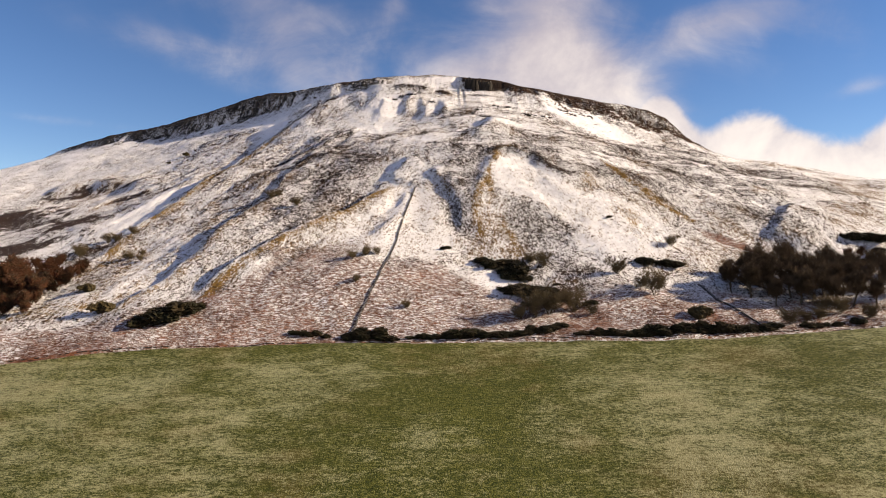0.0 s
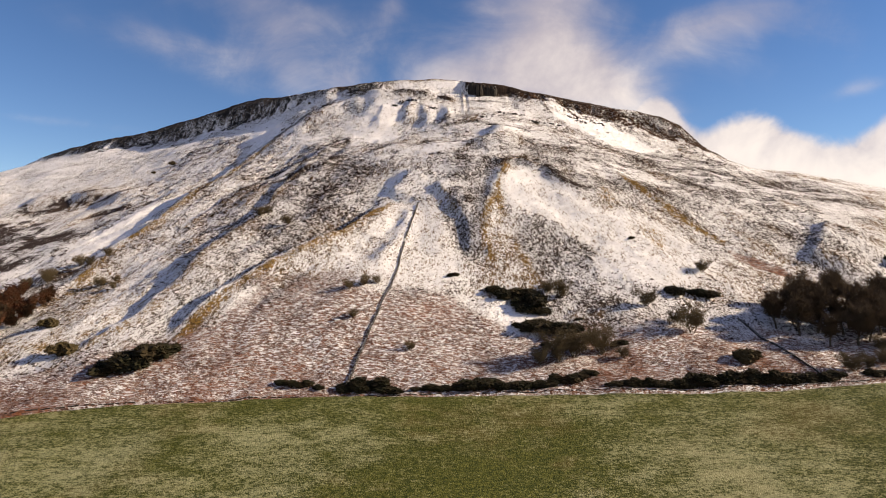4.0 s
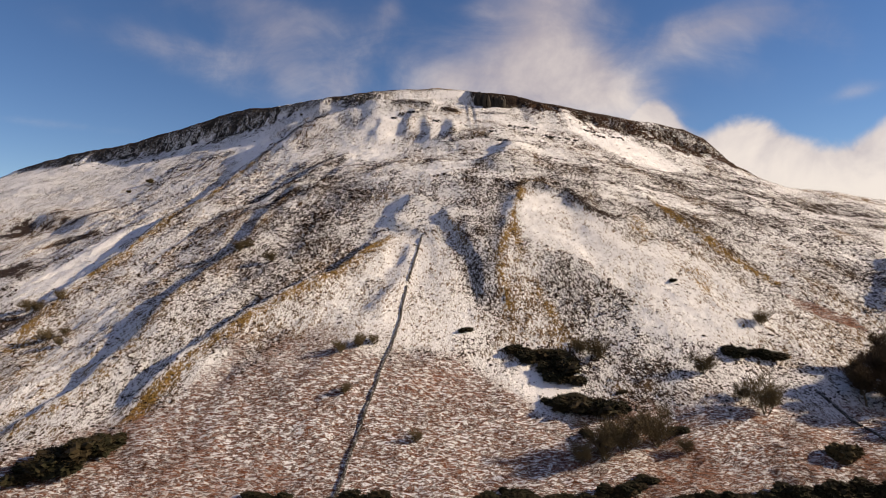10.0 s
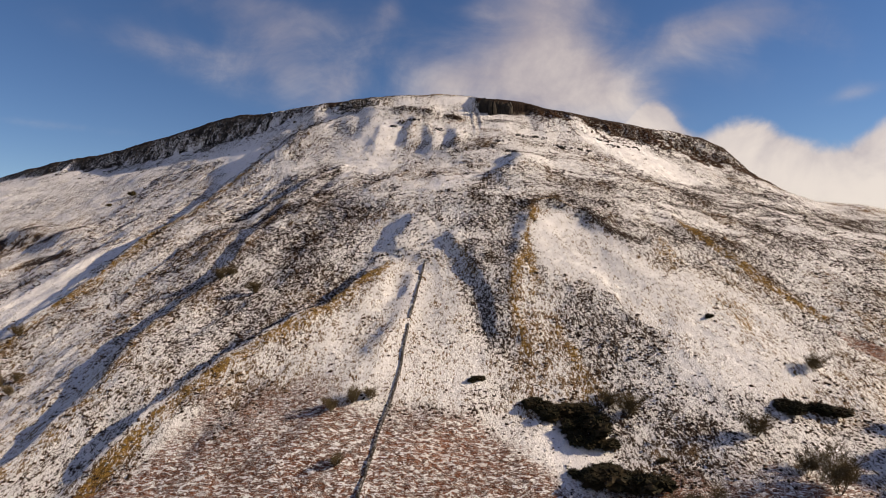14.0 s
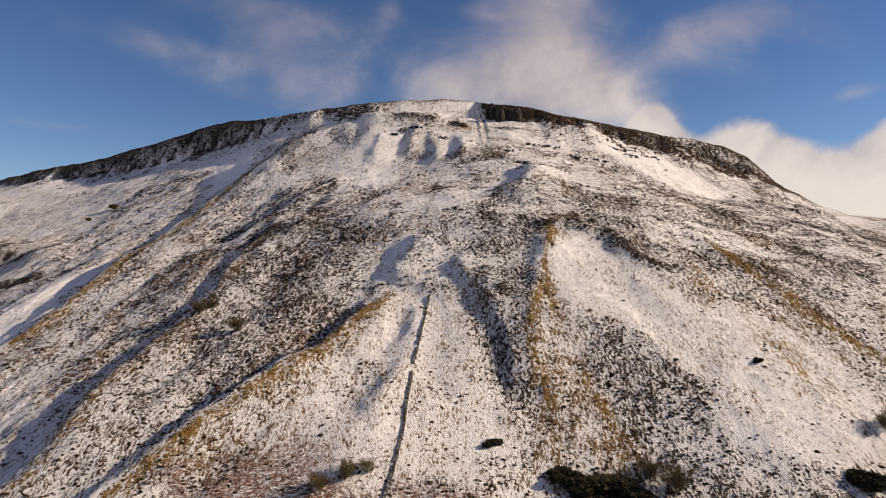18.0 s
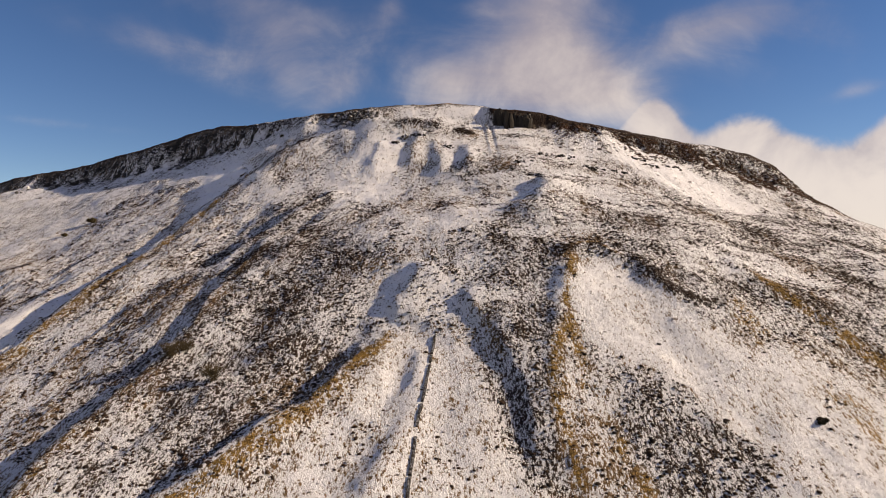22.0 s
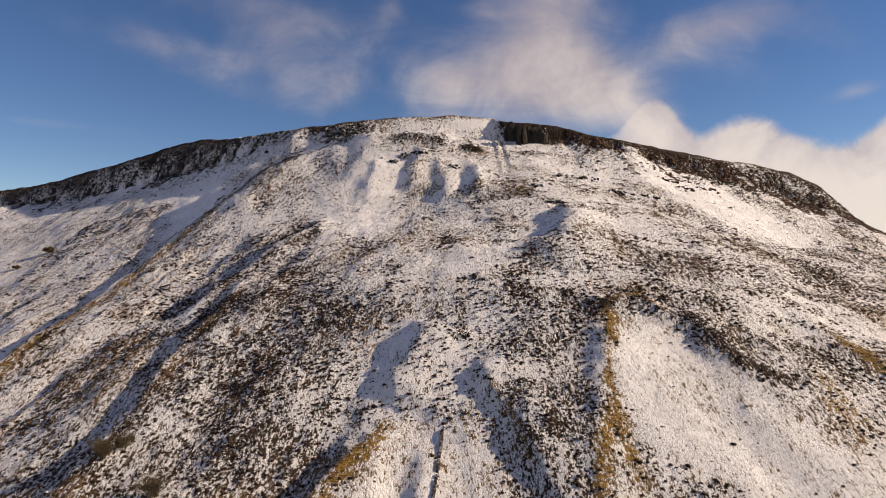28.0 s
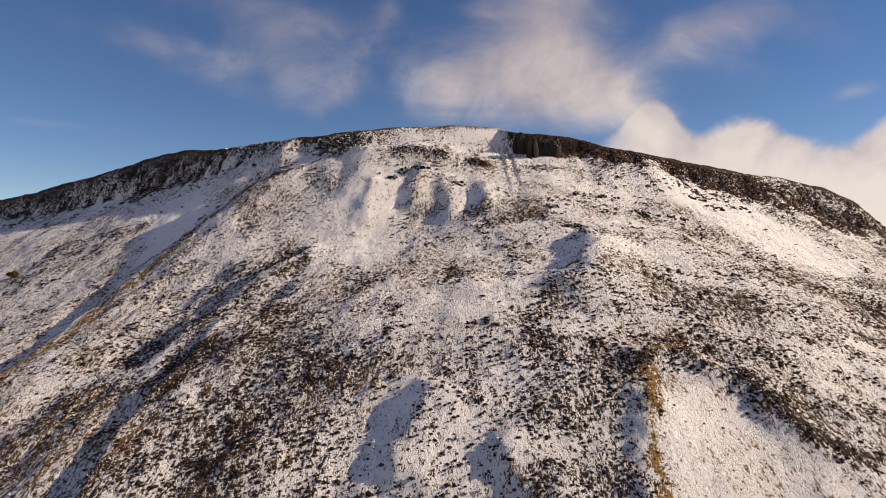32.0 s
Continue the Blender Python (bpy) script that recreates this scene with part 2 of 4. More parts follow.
# heights of the hillside on lines across it, from the field (south) up to the crags
LINE_X = [-300, -200, -120, -60, -20, 20, 60, 100, 150, 220]
LINES = {
    -300: [-30, -30, -30, -30, -30, -30, -30, -30, -30, -30],
    0: [-8, -6, -5, -5, -5, -5, -4, -3, -3, -4],
    60: [0, 2, 4, 5, 5, 5, 6, 7, 7, 5],
    110: [9, 11, 13, 14.3, 14.4, 14.4, 15.5, 17, 18, 17],
    145: [16, 18, 20.5, 21.3, 21.3, 21.5, 22.5, 24, 26, 26],
    170: [22, 24, 26.5, 30.5, 31.5, 29, 30.1, 29.5, 30, 30],
}
LINES.update({
    200: [30, 31, 36, 45.4, 46.5, 41, 43, 39, 37.5, 37],
    240: [38, 40, 51.5, 63.1, 65.5, 70, 67, 60.8, 57, 50],
    280: [50, 53, 70.5, 84.2, 91, 94.4, 90.8, 81.8, 74, 65],
    320: [63, 70, 88, 102.1, 107.5, 113, 108.5, 98.9, 89, 80],
    350: [74, 84, 103, 119.9, 122, 130, 121.2, 111.3, 101, 92],
    385: [88, 98, 120, 140, 148, 150, 136, 126, 113, 104],
})
# the rim: x, how far north, how high, and the height of the crag below it
RIM_X = [-480, -363, -301, -252, -209, -168, -130, -105, -88, -70, -50, -30, -12, 9, 13, 35, 55, 77, 104, 128, 140, 149, 165, 187, 211, 320]
RIM_Y = [540, 500, 478, 459, 446, 433, 421, 411, 402, 393, 388, 390, 390, 389, 378, 378, 380, 381, 383, 384, 385, 379, 366, 362, 362, 380]
RIM_Z = [55, 102, 121.3, 130.3, 134.2, 141.7, 149.7, 151.5, 150.6, 150.3, 153, 155.5, 156, 154.8, 151.6, 149.7, 145.8, 140.3, 136, 131.8, 127, 115, 98.8, 95.7, 91.8, 74]
CRAG_H = [0, 0, 4, 8, 11, 15, 18, 15, 9, 4, 8, 12, 12, 14.5, 8.5, 7, 6, 9, 12, 14, 12, 6, 1, 0, 0, 0]


def lines_height(x, y):
    tab = np.array(list(LINES.values()), float)
    return ((basis(list(LINES), np.ravel(y)) @ tab) * basis(LINE_X, np.ravel(x))).sum(1).reshape(np.shape(x))


def rim_at(x):
    return [np.interp(x, RIM_X, v) for v in (RIM_Y, RIM_Z, CRAG_H)]


def crag_run(x, hc):
    """How far the crag's foot stands out from the rim."""
    return 5 + 0.45 * hc + 5 * smoothstep(40, 60, x) - 5 * np.exp(-((x - 25) / 15) ** 6) + 11 * smoothstep(-60, -36, x) * smoothstep(13, 9, x)


def base_height(x, y):
    """The hill without its ribs and gullies: slope, crag step, plateau behind the rim."""
    ry, rz, hc = rim_at(x)
    wide = crag_run(x, hc)
    foot_y, foot_z = ry - wide, rz - hc
    y0 = np.minimum(foot_y - 45, 340 + 0 * x)
    z0 = lines_height(x, np.minimum(y, y0))
    s0 = (lines_height(x, y0) - lines_height(x, y0 - 6)) / 6
    zb = lines_height(x, y0)
    h = foot_y - y0
    s = np.clip((y - y0) / h, 0, 1)
    s1 = np.clip(1.5 * (foot_z - zb) / h - 0.5 * s0, 0.15, 1.0)
    up = ((2 * s ** 3 - 3 * s ** 2 + 1) * zb + (s ** 3 - 2 * s ** 2 + s) * h * s0
          + (-2 * s ** 3 + 3 * s ** 2) * foot_z + (s ** 3 - s ** 2) * h * s1)
    z = np.where(y < y0, z0, up)
    z = z + hc * smoothstep(foot_y, ry, y)
    back = np.maximum(y - ry, 0)
    z = z + 0.05 * np.minimum(back, 60) - 0.16 * np.maximum(back - 60, 0)
    return np.maximum(z, -30.0)


# ribs that run down the hill: line, height, width to the west (steep) and to the east (gentle)
RIBS_WEST = [
    ([(-20, 251), (-31, 233), (-41, 220), (-49, 209), (-56, 200), (-61, 190), (-66, 180), (-70, 168)], 2.6, 3.2, 9),
    ([(-58, 306), (-66, 278), (-70, 249), (-76, 234), (-80, 218), (-79, 205), (-80, 195), (-84, 184), (-89, 172), (-93, 160), (-97, 148)], 1.9, 2.7, 10),
    ([(-44, 371), (-64, 367), (-82, 363), (-91, 351), (-101, 327), (-107, 305), (-110, 284), (-115, 261), (-120, 245), (-121, 229), (-120, 204)], 2.3, 4.0, 14),
    ([(-48, 375), (-66, 370), (-80, 364), (-88, 354), (-93, 347)], 1.6, 4.5, 14),
]
RIBS_MIDDLE = [
    ([(-5, 259), (2, 243), (6, 231), (8, 221), (9, 210)], 1.7, 2.2, 6),
    ([(23, 268), (19, 253), (13, 236), (12, 222), (14, 214), (24, 205)], 0.9, 2.6, 3.6),
    ([(-13, 269), (-17, 260), (-21, 250)], 2.4, 3.4, 6),
    ([(25, 322), (27, 311), (21, 297), (11, 285)], 3.2, 6.2, 9),
    ([(18, 268), (30, 271), (39, 266), (46, 256), (54, 251)], 1.3, 3.0, 3.0),
    ([(30, 262), (37, 247), (42, 228)], -0.8, 7.0, 6.0),
    ([(64, 275), (72, 265), (81, 259), (86, 248), (95, 238)], 1.4, 3.5, 6),
    ([(143, 248), (129, 229), (120, 217)], 3.3, 4.5, 12),
    ([(-13.5, 244), (-15.4, 232), (-17.8, 221), (-19.6, 212), (-21, 200)], 1.15, 2.6, 3.6),
]
RIBS_UPPER = [
    ([(-33, 358), (-35, 347), (-36, 337)], 0.9, 2.0, 5),
    ([(-18, 363), (-20, 350), (-20, 341)], 1.5, 2.4, 5),
    ([(-9, 358), (-11, 346), (-12, 333)], 1.2, 2.2, 4),
    ([(2, 353), (0, 342), (0, 333)], 1.2, 2.2, 4),
    ([(6, 363), (-6, 366), (-18, 368), (-31, 369), (-50, 374)], 1.0, 4.0, 6),
    ([(-222, 338), (-193, 341), (-144, 314)], 2.2, 5.0, 9),
    ([(-44, 331), (-54, 321), (-61, 312), (-68, 298), (-73, 282)], 1.5, 3.0, 5),
]
RIBS = RIBS_WEST + RIBS_MIDDLE + RIBS_UPPER
FIELD_EDGE_X = [-400, -98, -77, -48, -25, 16, 57, 84, 110, 160, 400]
FIELD_EDGE_Y = [98, 137, 142, 146, 148, 148, 147.4, 148.4, 152, 161, 200]


def along(line, x, y):
    """Signed distance from a line (east is positive), and how far along it, 0 to 1."""
    p = np.array(line, float)
    seg = np.linalg.norm(np.diff(p, axis=0), axis=1)
    start = np.r_[0, np.cumsum(seg)]
    best = np.full(np.shape(x), 1e9)
    side, s = np.zeros(np.shape(x)), np.zeros(np.shape(x))
    for k in range(len(seg)):
        d = (p[k + 1] - p[k]) / seg[k]
        u = np.clip((x - p[k, 0]) * d[0] + (y - p[k, 1]) * d[1], 0, seg[k])
        ex, ey = x - p[k, 0] - u * d[0], y - p[k, 1] - u * d[1]
        dist = np.hypot(ex, ey)
        near = dist < best
        best = np.where(near, dist, best)
        side = np.where(near, np.sign(-ex * d[1] + ey * d[0]), side)
        s = np.where(near, (start[k] + u) / start[-1], s)
    return best * side, s


def rib_height(x, y):
    z = np.zeros(np.shape(x))
    wob = fbm(x, y, 11, 4, 5) * 1.5
    ebb = fbm(x, y, 24, 2, 9)
    for line, amp, west, east in RIBS:
        p = np.array(line)
        m = 3 * max(west, east) + 8
        sel = (x > p[:, 0].min() - m) & (x < p[:, 0].max() + m) & (y > p[:, 1].min() - m) & (y < p[:, 1].max() + m)
        if not sel.any():
            continue
        d, s = along(line, x[sel], y[sel])
        d = d + wob[sel]
        end = smoothstep(0, 0.12, s) * smoothstep(0, 0.22, 1 - s)
        prof = np.where(d < 0, np.exp(-(d / west) ** 2) - 0.3 * np.exp(-((d + 2.3 * west) / (1.2 * west)) ** 2), np.exp(-(d / east) ** 2)
                        - 0.3 * np.exp(-((2.3 * west) / (1.2 * west)) ** 2) * np.exp(-(d / east) ** 2))
        z[sel] += amp * end * prof * (0.92 + 0.28 * ebb[sel])
    return z


def folds(x, y, size, seed):
    """Long shallow folds that fan out down the slope, about -1 to 1."""
    lean = 0.42 * np.tanh((x - 5) / 45)
    u, v = x + lean * (y - 250), y
    return fbm(u, v * 0.22, size, 4, seed, 0.55) * (0.2 + 0.8 * smoothstep(-10, -40, x) + 0.35 * smoothstep(40, 90, x)) * smoothstep(345, 310, y)


def field_mask(x, y):
    edge = curve(FIELD_EDGE_X, FIELD_EDGE_Y, x)
    return smoothstep(0.5, -0.5, y - edge)


def ground_height(x, y):
    """The finished ground: large shape, ribs, lumps and tussocks."""
    z = base_height(x, y)
    field = field_mask(x, y)
    ry, rz, hc = rim_at(x)
    near = smoothstep(700, 450, np.abs(x)) * smoothstep(900, 600, y)
    hill = (1 - field) * near
    run = crag_run(x, hc)
    face = smoothstep(2, 8, hc) * np.exp(-((y - ry + 0.75 * run) / (0.4 * run)) ** 2)
    z = z + rib_height(x, y) * (1 - field) * smoothstep(0, 6, ry - y)
    z = z + hill * 0.75 * folds(x, y, 11, 6) * smoothstep(-2, -14, y - ry) * smoothstep(165, 200, y)
    z = z + hill * (fbm(x, y, 26, 3, 1) * 0.9 + fbm(x, y, 6, 3, 3) * 0.28 + face * (1 - smoothstep(-60, -44, x) * smoothstep(13, 10, x)) * fbm(x, y * 0.35, 5, 3, 7) * 1.7)
    z = z + hill * 0.17 * tussock(x, y) + field * near * fbm(x, y, 30, 2, 4) * 0.35
    z = z + 0.35 * np.exp(-((y - curve(FIELD_EDGE_X, FIELD_EDGE_Y, x) - 1.2) / 1.0) ** 2) * near
    return z


def tussock(x, y):
    """Lumps of grass and heather, about 0 to 1."""
    a = vnoise(x / 1.05, y / 1.6, 8)
    b = vnoise(x / 0.62 + 31, y / 0.62, 9)
    return np.clip(1.3 * a * a + 0.7 * b * b, 0, 1.6)

# ---- the ground: one sheet out to the horizon ----
def axis(parts):
    """Grid coordinates from (start, stop, step) stretches, widened outwards to the horizon at both ends."""
    v = np.concatenate([np.arange(a, b, s) for a, b, s in parts])
    far = np.array([14, 30, 55, 90, 150, 260, 450, 800, 1400, 2400, 3600])
    return np.r_[v[0] - far[::-1], v, v[-1] + far]


GX = axis([(-345, -150, 1.1), (-150, 150, 0.62), (150, 235, 1.0)])
GY = axis([(60, 95, 2.0), (95, 138, 1.0), (138, 335, 0.62), (335, 420, 0.8), (420, 520, 1.6)])
gxx, gyy = np.meshgrid(GX, GY)
GZ = ground_height(gxx, gyy)


def ground_z(x, y):
    """The height of the finished sheet."""
    x, y = np.asarray(x, float), np.asarray(y, float)
    i = np.clip(np.searchsorted(GX, x) - 1, 0, len(GX) - 2)
    j = np.clip(np.searchsorted(GY, y) - 1, 0, len(GY) - 2)
    u, v = (x - GX[i]) / (GX[i + 1] - GX[i]), (y - GY[j]) / (GY[j + 1] - GY[j])
    return (GZ[j, i] * (1 - u) + GZ[j, i + 1] * u) * (1 - v) + (GZ[j + 1, i] * (1 - u) + GZ[j + 1, i + 1] * u) * v


def blobs(x, y, spots):
    """A soft union of spots (x, y, half width, half depth, weight)."""
    out = np.zeros(np.shape(x))
    for cx, cy, rx, ry, w in spots:
        out = out + w * np.exp(-((x - cx) / rx) ** 2 - ((y - cy) / ry) ** 2)
    return out


def stripe(x, y, line, west, east, centre=0.0):
    d, s = along(line, x, y)
    d = d - centre
    return np.where(d < 0, np.exp(-(d / west) ** 2), np.exp(-(d / east) ** 2)) * smoothstep(0, 0.05, s) * smoothstep(0, 0.08, 1 - s)


def zone(x, y, ring, soft=3.0):
    """A patch of the hillside inside a ring of corners, with a ragged soft edge, 0 to 1."""
    p = np.array(ring, float)
    out = np.zeros(np.shape(x))
    m = 2 * soft + 4
    sel = (x > p[:, 0].min() - m) & (x < p[:, 0].max() + m) & (y > p[:, 1].min() - m) & (y < p[:, 1].max() + m)
    if not sel.any():
        return out
    px, py = x[sel], y[sel]
    best, inside = np.full(px.shape, 1e9), np.zeros(px.shape, bool)
    for a, b in zip(p, np.roll(p, -1, axis=0)):
        d = b - a
        u = np.clip(((px - a[0]) * d[0] + (py - a[1]) * d[1]) / (d @ d), 0, 1)
        best = np.minimum(best, np.hypot(px - a[0] - u * d[0], py - a[1] - u * d[1]))
        cross = (a[1] > py) != (b[1] > py)
        inside ^= cross & (px < a[0] + (py - a[1]) / (d[1] if d[1] else 1e-9) * d[0])
    dist = np.where(inside, best, -best) + soft * 0.9 * fbm(px, py, 9, 4, 2, 0.6)
    out[sel] = smoothstep(-soft, soft, dist)
    return out


# patches of the slope: how much snow lies, how much of the rest is heather, edge softness, corners
PATCHES = [
    # speckled snow, thinned further to put in shade of a slope facing west
    (0.61, 0.30, 5.0, [(-230, 424), (-182, 403), (-128, 382), (-88, 350), (-89, 324), (-104, 308), (-121, 292), (-125, 276), (-210, 300)]),
    (0.74, 0.00, 4.0, [(-104, 226), (-87, 225), (-79, 192), (-85, 175), (-90, 174), (-102, 190)]),
    (0.82, 0.05, 3.0, [(-147, 254), (-142, 273), (-119, 297), (-119, 269), (-117, 234), (-130, 231)]),
    (0.49, 0.80, 5.0, [(-49, 305), (-34, 290), (-27, 268), (-25, 256), (-27, 248), (-35, 238), (-42, 229), (-47, 214), (-53, 211), (-70, 213), (-67, 238), (-67, 252), (-62, 275), (-60, 295)]),
    (0.52, 0.70, 5.0, [(-76, 314), (-56, 338), (-37, 321), (-41, 303), (-60, 295), (-80, 290)]),
    (0.24, 1.00, 2.0, [(-73, 281), (-65, 290), (-58, 287), (-60, 278), (-67, 273)]),
    (0.58, 0.50, 5.0, [(-77, 356), (-40, 366), (-24, 365), (-41, 356), (-50, 345), (-72, 340)]),
    (0.90, 0.00, 6.0, [(-49, 340), (-43, 352), (-34, 358), (-27, 362), (-23, 351), (-22, 337), (-26, 321), (-33, 316), (-44, 319)]),
    (0.60, 0.45, 6.0, [(-20, 360), (8, 356), (16, 330), (12, 304), (-18, 312), (-21, 340)]),
    (0.95, 0.00, 3.0, [(-112, 369), (-111, 379), (-97, 381), (-88, 358), (-91, 351), (-105, 347)]),
    (0.64, 0.35, 3.5, [(-99, 405), (-76, 391), (-64, 379), (-72, 361), (-88, 377)]),
    (0.78, 0.00, 3.5, [(-15, 296), (-3, 302), (6, 298), (6, 288), (-6, 281), (-20, 287)]),
]
PATCHES += [
    (0.50, 0.65, 5.0, [(-70, 268), (-62, 250), (-66, 236), (-72, 214), (-76, 205), (-79, 222), (-88, 240), (-98, 262), (-90, 285), (-78, 300)]),
    # darker cover painted in for the bluish shade above the bare wood
    (0.50, 0.70, 6.0, [(100, 242), (142, 252), (152, 216), (118, 207)]),
    (0.47, 0.70, 6.0, [(72, 290), (108, 300), (122, 275), (98, 250), (80, 258)]),
    (0.58, 0.60, 5.0, [(36, 294), (62, 309), (77, 296), (109, 307), (119, 293), (91, 255), (80, 261), (68, 268), (54, 252), (45, 257), (44, 265), (36, 272)]),
    (0.62, 0.65, 5.0, [(0, 278), (19, 276), (19, 264), (13, 246), (-3, 248), (-6, 264)]),
    (1.05, 0.00, 3.5, [(58, 362), (76, 366), (86, 362), (97, 349), (109, 341), (115, 336), (95, 324), (77, 328), (67, 337), (63, 345)]),
    (0.74, 0.00, 2.5, [(-20, 246), (-10, 244), (-4, 241), (-1.5, 232), (2, 218), (4, 205), (-3, 195), (-16, 193), (-33, 192), (-42, 203), (-33, 219), (-25, 232)]),
    (0.47, 0.95, 2.5, [(6, 277), (20, 272), (18, 259), (16, 248), (11, 237), (9.4, 228), (10, 219), (10, 212), (3.4, 211), (1, 221), (-0.5, 233), (2, 239), (0, 250), (-1, 263)]),
    (0.83, 0.00, 2.0, [(24, 262), (33, 265), (41, 256), (47, 248), (53, 240), (68, 243), (82, 227), (82, 208), (62, 197), (45, 203), (41, 214), (39.6, 225), (33, 232), (26, 235), (21, 240), (20, 249)]),
    (0.55, 0.85, 3.5, [(24, 234), (33, 232), (40, 226), (45, 218), (45, 204), (34, 199), (27, 208), (23, 221)]),
    (0.52, 0.80, 5.0, [(23, 190), (37, 198), (48, 193), (47, 181), (37, 171), (27, 178)]),
]
LIP = [(6, 363), (-6, 366), (-18, 368), (-31, 369), (-50, 374)]


def hollow(x):
    """The snowy bowl west of the summit buttress, where the rim has no rock."""
    return smoothstep(-34, -26, x) * smoothstep(13, 10, x)


def gap(x):
    """The snow gully that breaks the western crag."""
    return smoothstep(-98, -92, x) * smoothstep(-63, -70, x)


def crag_mask(x, y):
    """Rock and heather of the crags, with snow reaching up into them in fingers."""
    ry, rz, hc = rim_at(x)
    east = smoothstep(40, 60, x)
    foot = ry - crag_run(x, hc) * (0.86 + 0.22 * smoothstep(-90, -110, x) + 0.10 * east + 0.45 * smoothstep(75, 112, x))
    finger = 6.0 * fbm(x + 0.5 * y * east, y * 0.12, 4.5, 3, 2) + (2.5 + 7.0 * east) * fbm(x, y, 7, 3, 10)
    return smoothstep(2.5, 7, hc) * (1 - hollow(x)) * (1 - 0.5 * gap(x)) * smoothstep(-1.2, 1.8, y - foot - finger * (0.35 + 0.65 * smoothstep(2, 9, ry - y)))


# lines of dead yellow grass: weight, width to the west and to the east, line
GOLD = [
    (1.05, 0.9, 2.0, [(24.5, 268), (23.4, 265), (20, 256), (18.7, 250), (18.5, 244), (18.4, 239), (17.8, 232), (17.3, 226)]),
    (1.0, 1.2, 2.4, [(19, 247), (14.1, 238), (11.8, 231), (11.8, 224), (12.3, 216), (12.8, 209)]),
    (0.7, 1.8, 2.4, [(21, 220), (22.9, 216), (24, 210), (24.2, 203), (24, 196)]),
    (0.9, 1.0, 1.1, [(23, 269), (26, 271), (32, 273), (36, 268), (37, 266)]),
    (0.7, 1.8, 2.0, [(69, 272), (72, 265), (78, 256), (84, 245), (90, 236), (97, 226)]),
    (0.6, 0.8, 1.6, [(-3, 252), (-1.6, 249.5), (0.3, 245.5), (2, 239), (3, 235)]),
    (0.3, 2.0, 2.0, [(-8, 262), (-7, 270), (-6, 278)]),
    (0.3, 3.0, 3.0, [(-52, 300), (-50, 285), (-50, 270)]),
]


def cover_maps(x, y):
    """Where snow, heather, pale grass, dead bracken, rock and pasture lie."""
    ry, rz, hc = rim_at(x)
    wob = fbm(x, y, 18, 3, 6)
    field = field_mask(x, y)
    low = curve([-300, -90, -68, -55, -36, -15, 6, 15, 30, 65, 95, 300], [168, 160, 168, 184, 190, 192, 186, 176, 172, 174, 172, 180], x)
    brack = smoothstep(15, -11, y - low + 5 * wob + 3 * fbm(x, y, 4, 2, 3))
    speck = 0.6 * fbm(x, y * 0.5, 6, 3, 8) + 0.9 * folds(x, y, 8, 3)
    ledge = fbm(x * 0.35 + 0.1 * y, y * 1.1, 7, 4, 4, 0.6) * smoothstep(230, 280, y) * smoothstep(-60, 20, x)
    patchy = fbm(x, y, 12, 4, 9, 0.62)
    snow = 0.60 + 0.07 * smoothstep(295, 330, y) + 0.12 * wob + 0.08 * speck + 0.12 * patchy + 0.26 * ledge
    heath = 0.46 + 0.35 * wob + blobs(x, y, [(-190, 330, 35, 14, 0.8), (-200, 270, 45, 35, 0.7), (-75, 205, 12, 24, 0.3), (40, 190, 40, 14, 0.35), (155, 300, 55, 55, 0.35)])
    for level, plants, soft, ring in PATCHES:
        m = zone(x, y, ring, soft)
        snow = snow + m * (level + 0.05 * wob + 0.10 * speck + (0.13 if level < 0.6 else 0.07) * patchy + (0.26 if level < 0.66 else 0.0) * ledge - snow)
        heath = heath + m * (plants + 0.25 * wob + 0.25 * speck - heath)
    snow = snow - 0.10 * brack - 0.06 * brack * smoothstep(22, 2, y - curve(FIELD_EDGE_X, FIELD_EDGE_Y, x))
    snow = snow + blobs(x, y, [(18, 186, 9, 9, 0.45), (50, 161, 22, 8, -0.05), (40, 354, 22, 10, 0.22), (-4, 375, 22, 4, 0.10), (-10, 388, 30, 6, -0.24),
                               (-190, 330, 30, 12, -0.2), (-128, 224, 9, 6, -0.4), (155, 300, 55, 55, -0.16), (120, 330, 40, 20, -0.08)])
    edge = stripe(x, y, [(36, 274), (42, 263), (45, 255), (50, 252), (57, 253)], 1.0, 1.6)
    snow, heath = snow - 0.24 * edge, heath + 0.6 * edge
    for k in (1, 2, 6, 7):
        line, amp, west, east = RIBS[k]
        snow = snow + (0.06 if k < 3 else 0.18) * stripe(x, y, line, 1.0 * west, 0.5 * west, -1.2 * west)
    gold = (1.3 * stripe(x, y, RIBS[0][0], 0.9, 3.2, 0.7) + 0.75 * stripe(x, y, RIBS[2][0][3:], 1.0, 5.0, 1.2) + 0.45 * stripe(x, y, RIBS[1][0], 1.0, 2.5, 1.0))
    for w, west, east, line in GOLD:
        gold = gold + w * stripe(x, y, line, west, east)
    gold = gold + blobs(x, y, [(48, 222, 24, 25, 0.20), (78, 236, 24, 26, 0.32), (-30, 210, 22, 18, 0.26), (-5, 215, 10, 20, 0.14), (-98, 205, 20, 25, 0.34), (70.5, 225, 3.2, 4.5, 0.75), (59.5, 268, 2.6, 6, 0.6), (60, 250, 3.2, 5.5, 0.65),
                               (-112, 172, 20, 10, 0.6), (-96, 188, 14, 13, 0.28), (-125, 205, 16, 16, 0.35), (-70, 196, 8, 14, 0.35),
                               (-6, 185, 9, 8, 0.3), (68.5, 228, 2.5, 6, 0.4), (-4, 390, 18, 4, 0.8), (-14, 384, 10, 3, 0.35)])
